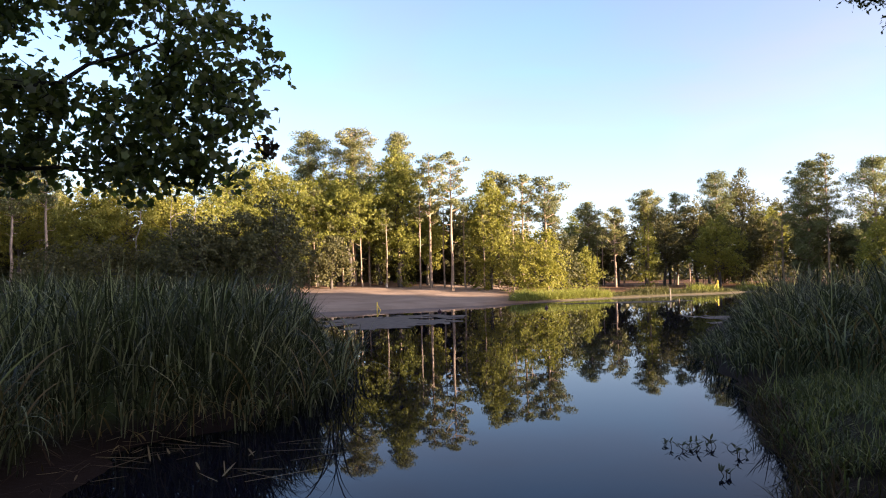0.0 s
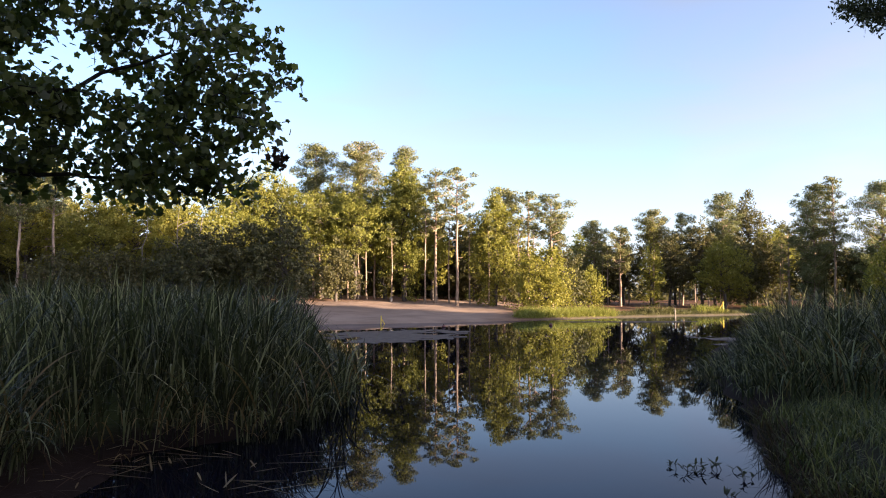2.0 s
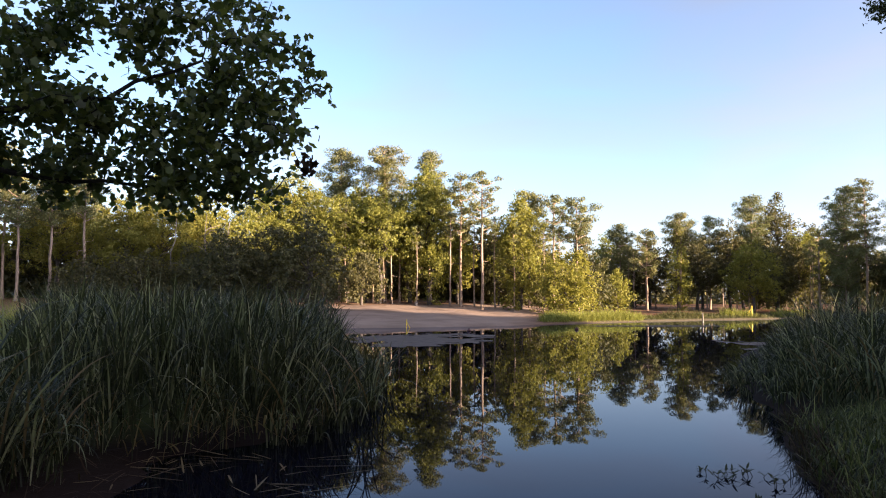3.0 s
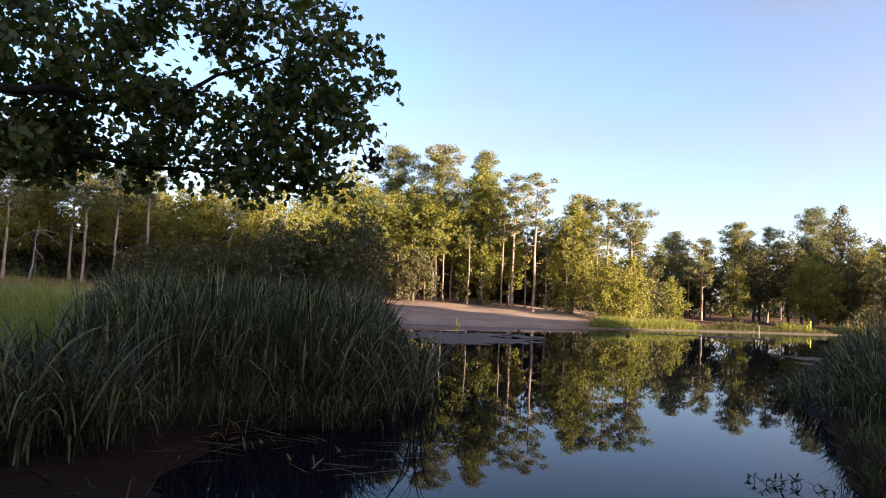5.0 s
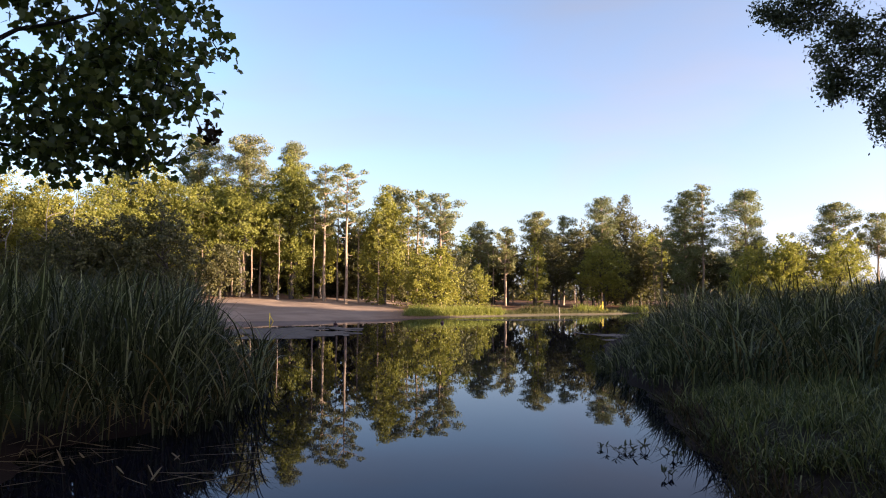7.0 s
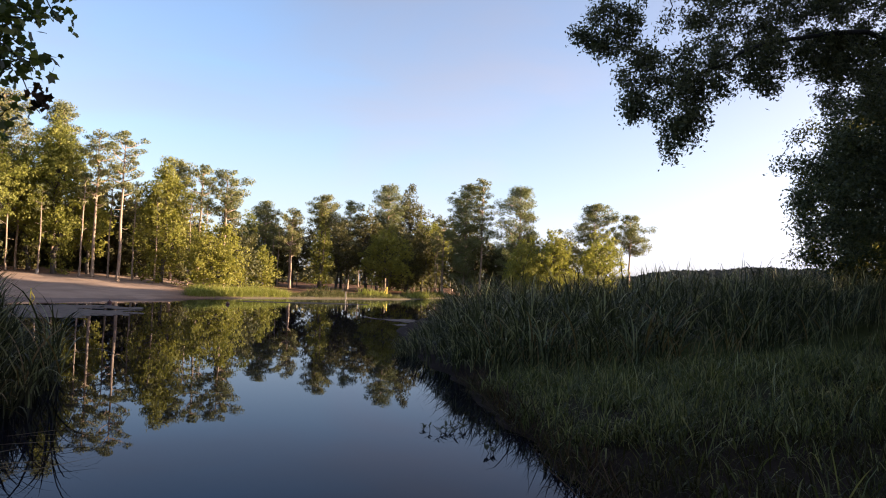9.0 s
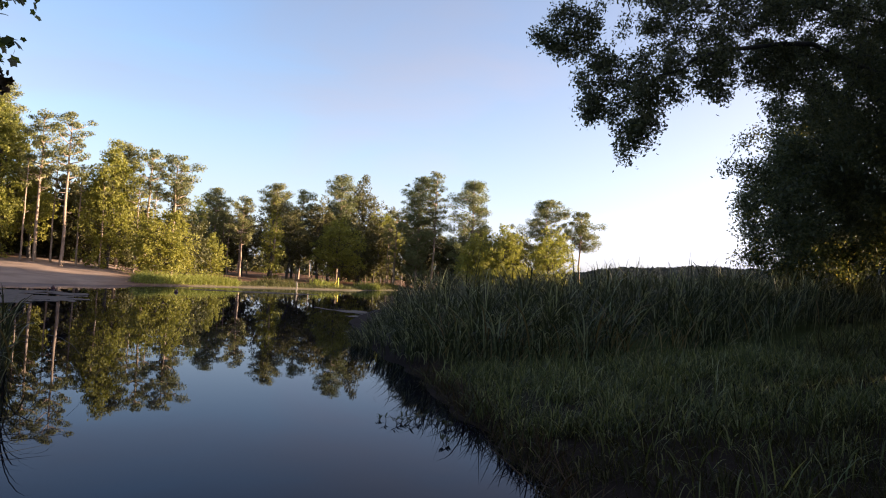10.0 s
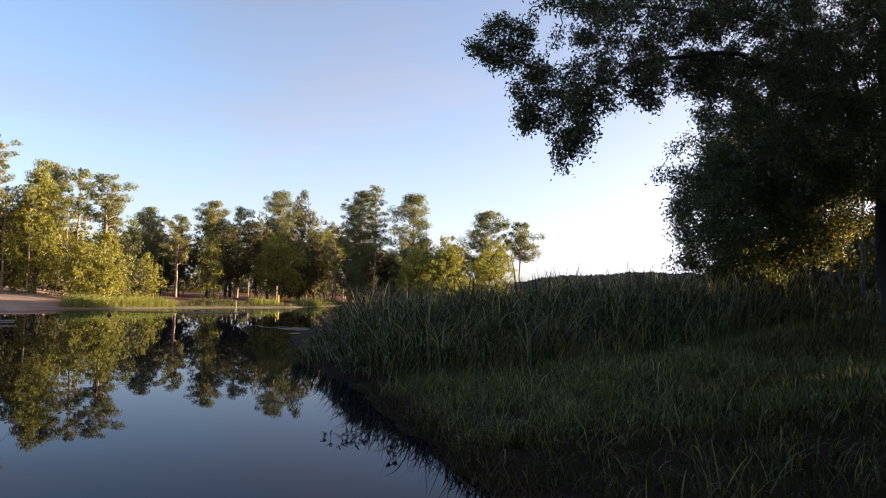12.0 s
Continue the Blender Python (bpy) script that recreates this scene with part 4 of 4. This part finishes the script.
near_tree("sweetgum_tree", "overhanging tree with star-shaped dark green leaves", (-9.5, 4.5, 0.2), (-9.3, 4.6, 9), 0.24,
          [([(-9.4, 4.5, 3.0), (-6.5, 5.3, 3.5), (-5.0, 6.1, 3.5), (-4.5, 6.6, 3.55), (-3.9, 7.1, 3.8), (-3.1, 7.4, 4.2)], 0.065),
           ([(-9.4, 4.5, 4.5), (-6.5, 5.6, 5.6), (-4.2, 6.9, 5.6), (-3.2, 7.3, 5.4)], 0.05),
           ([(-9.4, 4.5, 2.4), (-6.4, 5.8, 2.9), (-4.8, 6.7, 3.0), (-3.5, 7.6, 2.95)], 0.06)],
          gum_pts, 31, lobed_leaf(), 0.084, M_GUM, 32, spread=0.115, singles=300)

gum = [ob for ob in scene.objects if ob.name.startswith("sweetgum_tree")][0]
rng = np.random.default_rng(35)
spot = np.array((-2.15, 7.87, 3.21)) - np.array(gum.location)
pos = spot + rng.normal(0, 1, (45, 3)) * (0.045, 0.045, 0.055)
v, t = scatter(*lobed_leaf(), pos, turns(rng, 45, rng.normal(0, 1, (45, 3)), 0.5), rng.uniform(0.05, 0.09, 45))
hang = tube(bent(spot + (-0.25, -0.1, 0.3), spot, rng, 0, 0.05, 5), np.linspace(0.007, 0.004, 5), 5)
part("withered_spray", tri_mesh("withered_spray", *join([(v, t), hang]), [M_DEAD], smooth=False), gum, "brown withered leaf cluster")

# oak: limb with hanging twigs over the bank, heavy crown round the trunk
rng = np.random.default_rng(41)
oak_pts = np.concatenate([
    clumps(rng, 140, (7.0, 8.7, 6.1), (2.1, 1.2, 0.85), 0.24, 0.2, 0.4), clumps(rng, 22, (4.65, 9.05, 5.3), (0.45, 0.4, 0.4), 0.16, 0.2, 0.3),
    clumps(rng, 20, (4.95, 8.75, 4.6), (0.26, 0.3, 0.55), 0.15, 0.2, 0.3), clumps(rng, 38, (5.33, 8.3, 4.2), (0.36, 0.35, 0.78), 0.16, 0.2, 0.3),
    clumps(rng, 10, (5.95, 8.3, 4.75), (0.18, 0.2, 0.38), 0.15, 0.2, 0.3), clumps(rng, 20, (6.7, 8.25, 4.95), (0.32, 0.3, 0.45), 0.16, 0.2, 0.3),
    clumps(rng, 28, (8.0, 8.3, 5.25), (0.6, 0.5, 0.4), 0.2, 0.2, 0.3), clumps(rng, 330, (10.6, 8.6, 6.3), (2.8, 1.8, 1.8), 0.28, 0.2, 0.3),
    clumps(rng, 150, (13.0, 9.2, 7.2), (2.2, 1.6, 1.5), 0.34, 0.2, 0.3)])
near_tree("oak_tree", "large spreading oak with dark hanging foliage", (17.5, 11.0, 0.5), (17.2, 11, 10), 0.3,
          [([(17.3, 11, 4.5), (12, 9.3, 5.9), (8.2, 7.95, 5.55), (7.0, 8.2, 5.3), (6.3, 8.25, 5.0), (5.6, 8.3, 4.6), (5.3, 8.4, 3.95)], 0.05),
           ([(17.3, 11, 5.5), (13, 9.5, 7.0), (9, 8.8, 6.6), (5.6, 8.9, 6.0)], 0.06),
           ([(17.3, 11, 6.0), (13, 8.5, 7.2), (10, 8.2, 7.6)], 0.1)],
          oak_pts, 165, OVAL, 0.06, M_OAK, 43, droop=0.06, spread=0.08)
rng = np.random.default_rng(51)
near_tree("oak_tree", "leafy oak with a dark crown reaching to the grass", (24.5, 18.0, 0.9), (23.8, 17.6, 9), 0.2,
          [([(24.2, 17.8, 4.5), (19, 14, 5.6), (15, 11.5, 5.5), (13, 10.4, 5.4)], 0.13), ([(24, 17.8, 5), (21, 15, 7), (19, 13.5, 7.5)], 0.12)],
          np.concatenate([clumps(rng, 240, (13.8, 10.6, 5.7), (2.6, 2.2, 2.2), 0.4, 0.3, 0.5), clumps(rng, 160, (17.5, 11.5, 7.0), (3.5, 3.0, 3.0), 0.55, 0.3, 0.5), clumps(rng, 130, (13.9, 12.6, 4.3), (1.7, 1.5, 1.5), 0.32, 0.2, 0.4)]),
          150, OVAL, 0.095, M_OAK, 52, droop=0.06, spread=0.15)
near_tree("oak_tree", "rounded oak with sunlit yellow leaves and low foliage", (20.5, 16.5, 0.6), (20.5, 16.5, 7), 0.17,
          [([(20.5, 16.5, 3), (19, 17, 5), (17.6, 17.2, 5)], 0.09), ([(20.5, 16.5, 3), (21, 15, 5), (22, 14, 6)], 0.09)],
          np.concatenate([clumps(rng, 230, (19.8, 16.5, 5.2), (3.3, 3.0, 2.8), 0.5, 0.4, 0.4), clumps(rng, 90, (21.7, 14.7, 5.6), (2.4, 2.4, 1.7), 0.55, 0.3, 0.6), clumps(rng, 16, (21.5, 15.5, 3.3), (2.4, 1.6, 0.6), 0.5, 0.3, 0.6), clumps(rng, 40, (18.5, 17.0, 3.3), (1.4, 1.3, 0.8), 0.4, 0.3, 0.3)]),
          195, OVAL, 0.115, M_OAK_SUNLIT, 53, droop=0.08, spread=0.2)


# ---- small things on and round the water ----
M_YELLOW, yn, yl, yp = material("yellow_paint")
yno = noise_tex(yn, yl, 14, 4)
yr = ramp(yn, [(0.3, (0.55, 0.36, 0.02)), (0.7, (0.75, 0.55, 0.05))])
yl.new(yno.outputs["Fac"], yr.inputs["Fac"])
yl.new(yr.outputs["Color"], yp.inputs["Base Color"])
M_FLOAT, fn, fl, fp = material("red_plastic")
fno = noise_tex(fn, fl, 20, 3)
fr = ramp(fn, [(0.3, (0.035, 0.012, 0.01)), (0.7, (0.08, 0.02, 0.015))])
fl.new(fno.outputs["Fac"], fr.inputs["Fac"])
fl.new(fr.outputs["Color"], fp.inputs["Base Color"])
fp.inputs["Roughness"].default_value = 0.4
M_SCUM, cn, cl, cp = material("pond_scum")
cno = noise_tex(cn, cl, 2.5, 6, 0.7)
cr = ramp(cn, [(0.3, (0.075, 0.06, 0.05)), (0.7, (0.15, 0.122, 0.102))])
cl.new(cno.outputs["Fac"], cr.inputs["Fac"])
cl.new(cr.outputs["Color"], cp.inputs["Base Color"])
cp.inputs["Roughness"].default_value, cp.inputs["Specular IOR Level"].default_value = 0.95, 0.1


def yellow_marker(x, y, tall, lean, r=0.07):
    z = max(float(ground_z(x, y)), -0.4)
    e = thing("marker_post", "yellow painted post with a slanting brace at the shore", "post", (x, y, z), "yellow marker posts")
    part("post", tri_mesh("post", *tube([(0, 0, -0.3), (0.01, 0, tall * 0.5), (0.02, 0, tall)], [r, r, r * 0.95], 10), [M_YELLOW]), e)
    part("brace", tri_mesh("brace", *tube([(lean, 0.02, 0), (lean * 0.5, 0.03, tall * 0.42), (0.0, 0.05, tall * 0.82)], [r * 0.8] * 3, 8), [M_YELLOW]), e)
    return e


yellow_marker(-6.9, 52.2, 0.85, 0.4, 0.035)
yellow_marker(25.2, 83.2, 1.2, -0.65)

e = thing("mooring_pole", "thin grey weathered pole standing in the water", "pole", (16.4, 67.5, -0.4))
part("shaft", tri_mesh("shaft", *tube([(0, 0, -0.3), (0.02, 0, 0.6), (0.0, 0.02, 1.25)], [0.06, 0.055, 0.05], 10), [M_POLE]), e)

for x, y in ((-2.4, 47.0), (4.3, 50.0)):
    e = thing("float_buoy", "small dark red float on the still water", "buoy", (x, y, 0.0), "floats on the pond")
    a = np.linspace(-1, 1, 9)
    part("body", tri_mesh("body", *tube([(0, 0, 0.04 + 0.1 * k) for k in a], 0.12 * np.sqrt(np.clip(1 - a**2, 0.03, 1)), 14), [M_FLOAT]), e)
    part("ring", tri_mesh("ring", *tube([(0, 0, 0.13), (0, 0, 0.16), (0, 0, 0.19)], [0.035, 0.04, 0.028], 10), [M_FLOAT]), e)


def scum_mat(x, y, rx, ry, seed, fill=0.3):
    """Thin floating film with a torn outline and holes."""
    rng = np.random.default_rng(seed)
    step = 0.28
    nx_, ny_ = int(2.6 * rx / step), int(2.6 * ry / step)
    v, t, ids = [], [], {}

    def corner(i, j):
        if (i, j) not in ids:
            ids[i, j] = len(v)
            v.append(((i - nx_ / 2) * step + rng.normal(0, 0.05), (j - ny_ / 2) * step + rng.normal(0, 0.05), 0.008))
        return ids[i, j]

    for i in range(nx_):
        for j in range(ny_):
            px, py = (i - nx_ / 2) * step, (j - ny_ / 2) * step
            k = 1 - (px / rx) ** 2 - (py / ry) ** 2 + 0.9 * noise.noise(Vector((px * 0.5, py * 0.28, seed))) + 0.5 * noise.noise(Vector((px * 1.6, py * 1.1, seed)))
            if k > fill:
                a, b, c, d = corner(i, j), corner(i + 1, j), corner(i + 1, j + 1), corner(i, j + 1)
                t += [(a, b, c), (a, c, d)]
    ob = new("algae_mat", tri_mesh("algae_mat", v, t, [M_SCUM]))
    ob.location = (x, y, 0)
    return tagged(ob, "thin greyish film of algae floating on the water", "algae", kind="stuff")


scum_mat(-4.4, 37.0, 4.4, 7.5, 91, 0.5)
scum_mat(10.2, 33.0, 2.2, 5.5, 92, 0.75)
scum_mat(11.0, 58.0, 7.0, 2.2, 93, 0.55)


def water_weed(x, y, seed):
    """Short stems out of the water with a few small drooping leaves."""
    rng = np.random.default_rng(seed)
    e = thing("water_weed", "small dark leafy weed standing in the water", "weed", (x, y, 0), "weeds in the water")
    for k in range(3):
        b = np.array((rng.normal(0, 0.05), rng.normal(0, 0.05), -0.05))
        tip = b + (rng.normal(0, 0.05), rng.normal(0, 0.04), 0.05 + rng.uniform(0.02, 0.08))
        part("stem", tri_mesh("stem", *tube([b, (b + tip) / 2 + (0.008, 0, 0), tip], [0.005, 0.004, 0.003], 5), [M_DEAD]), e)
        for _ in range(4):
            leaf = blades(rng, (b + (tip - b) * rng.uniform(0.6, 1))[None, :2], np.array([tip[2] * rng.uniform(0.5, 1)]), rng.uniform(0.05, 0.1, 1), rng.uniform(0.018, 0.03, 1), rng.uniform(0.6, 1.3, 1), rng.uniform(0.2, 0.9, 1), segments=3)
            part("leaf", tri_mesh("leaf", *leaf, [M_OAK], smooth=False), e)
    return e


for k, (x, y) in enumerate([(2.0, 8.42), (2.08, 8.3), (2.17, 8.2), (2.33, 8.42), (2.4, 8.34), (2.5, 8.3), (2.55, 7.9), (2.2, 7.1)]):
    water_weed(x, y, 300 + k)

rng = np.random.default_rng(77)
n = 46
xy = np.stack([rng.uniform(-4.2, -1.9, n), rng.uniform(7.0, 9.0, n)], 1)
v, t = blades(rng, xy, np.maximum(ground_z(xy[:, 0], xy[:, 1]), 0) + 0.015, rng.uniform(0.25, 0.9, n), rng.uniform(0.012, 0.028, n), np.full(n, 1.54), rng.normal(0, 0.05, n), segments=5)
tagged(new("floating_debris", tri_mesh("floating_debris", v, t, [M_STRAW], smooth=False)), "dead reed blades floating by the reed bed", "debris", kind="stuff")


# small pale object of unclear kind behind the beach, given the shape of a bin
z = float(ground_z(-9.4, 79.0))
e = thing("litter_bin", "small pale object of unclear kind below the trees", "bin", (-9.4, 79.0, z))
M_PALE, pn, pl, pp = material("pale_plastic")
pno = noise_tex(pn, pl, 8, 3)
prr = ramp(pn, [(0.3, (0.16, 0.14, 0.12)), (0.7, (0.26, 0.235, 0.205))])
pl.new(pno.outputs["Fac"], prr.inputs["Fac"])
pl.new(prr.outputs["Color"], pp.inputs["Base Color"])
part("body", tri_mesh("body", *tube([(0, 0, 0), (0, 0, 0.2), (0, 0, 0.42)], [0.13, 0.15, 0.17], 14), [M_PALE]), e)
part("rim", tri_mesh("rim", *tube([(0, 0, 0.42), (0, 0, 0.44), (0, 0, 0.46)], [0.18, 0.19, 0.175], 14), [M_PALE]), e)


# ---- single reed clumps along the edges of the beds ----
def reed_clump(seed, tall, name="reed_clump"):
    rng = np.random.default_rng(seed)
    e = thing(name, "arching green reed clump at the water's edge", "reeds", (0, 0, 0), "reed clumps along the water")
    for k in range(11):
        xy = rng.normal(0, 0.07, (1, 2))
        v, t = blades(rng, xy, np.array([rng.uniform(-0.05, 0.5)]), np.array([tall * rng.uniform(0.55, 1.1)]), np.array([rng.uniform(0.022, 0.04)]), np.array([rng.uniform(0.05, 0.4)]), np.array([rng.uniform(1.0, 2.7)]), segments=9)
        part("blade", tri_mesh("blade", v, t, [M_STRAW if k == 10 else M_REED_PALE if k > 5 else M_REED]), e)
    return e


CLUMPS = [reed_clump(401, 1.5), reed_clump(402, 1.15), reed_clump(403, 1.7)]
rng = np.random.default_rng(44)
WEST_EDGE = [(-5.3, 5.2), (-4.7, 6.0), (-4.35, 6.8), (-4.6, 7.6), (-3.8, 9.1), (-2.7, 9.8), (-2.25, 11.2), (-2.35, 13.5), (-2.8, 17)]
EAST_EDGE = [(5.2, 14.0), (5.1, 13.0), (5.5, 12.0), (6.6, 11.1), (7.7, 11.7), (8.6, 12.8), (10.2, 12.7), (11, 11.6), (13, 12.8), (16, 13.3)]
spots = []
for edge, count in ((WEST_EDGE, 42), (EAST_EDGE, 66)):
    for k in range(count):
        u = rng.uniform(0, len(edge) - 1)
        i = int(u)
        a, b = Vector(edge[i]), Vector(edge[i + 1])
        p = a.lerp(b, u - i)
        spots.append((p.x + rng.normal(0, 0.12), p.y + rng.normal(0, 0.12)))
for k, (x, y) in enumerate(spots):
    z, turn = max(float(ground_z(x, y)), -0.03), rng.uniform(0, 360)
    size = rng.uniform(0.6, 0.95)
    if k < 3:
        CLUMPS[k].location, CLUMPS[k].rotation_euler = (x, y, z), (0, 0, radians(turn))
    else:
        copy_thing(CLUMPS[k % 3], pose(x, y, z, 0, 0, turn)).scale = (size, size, size)
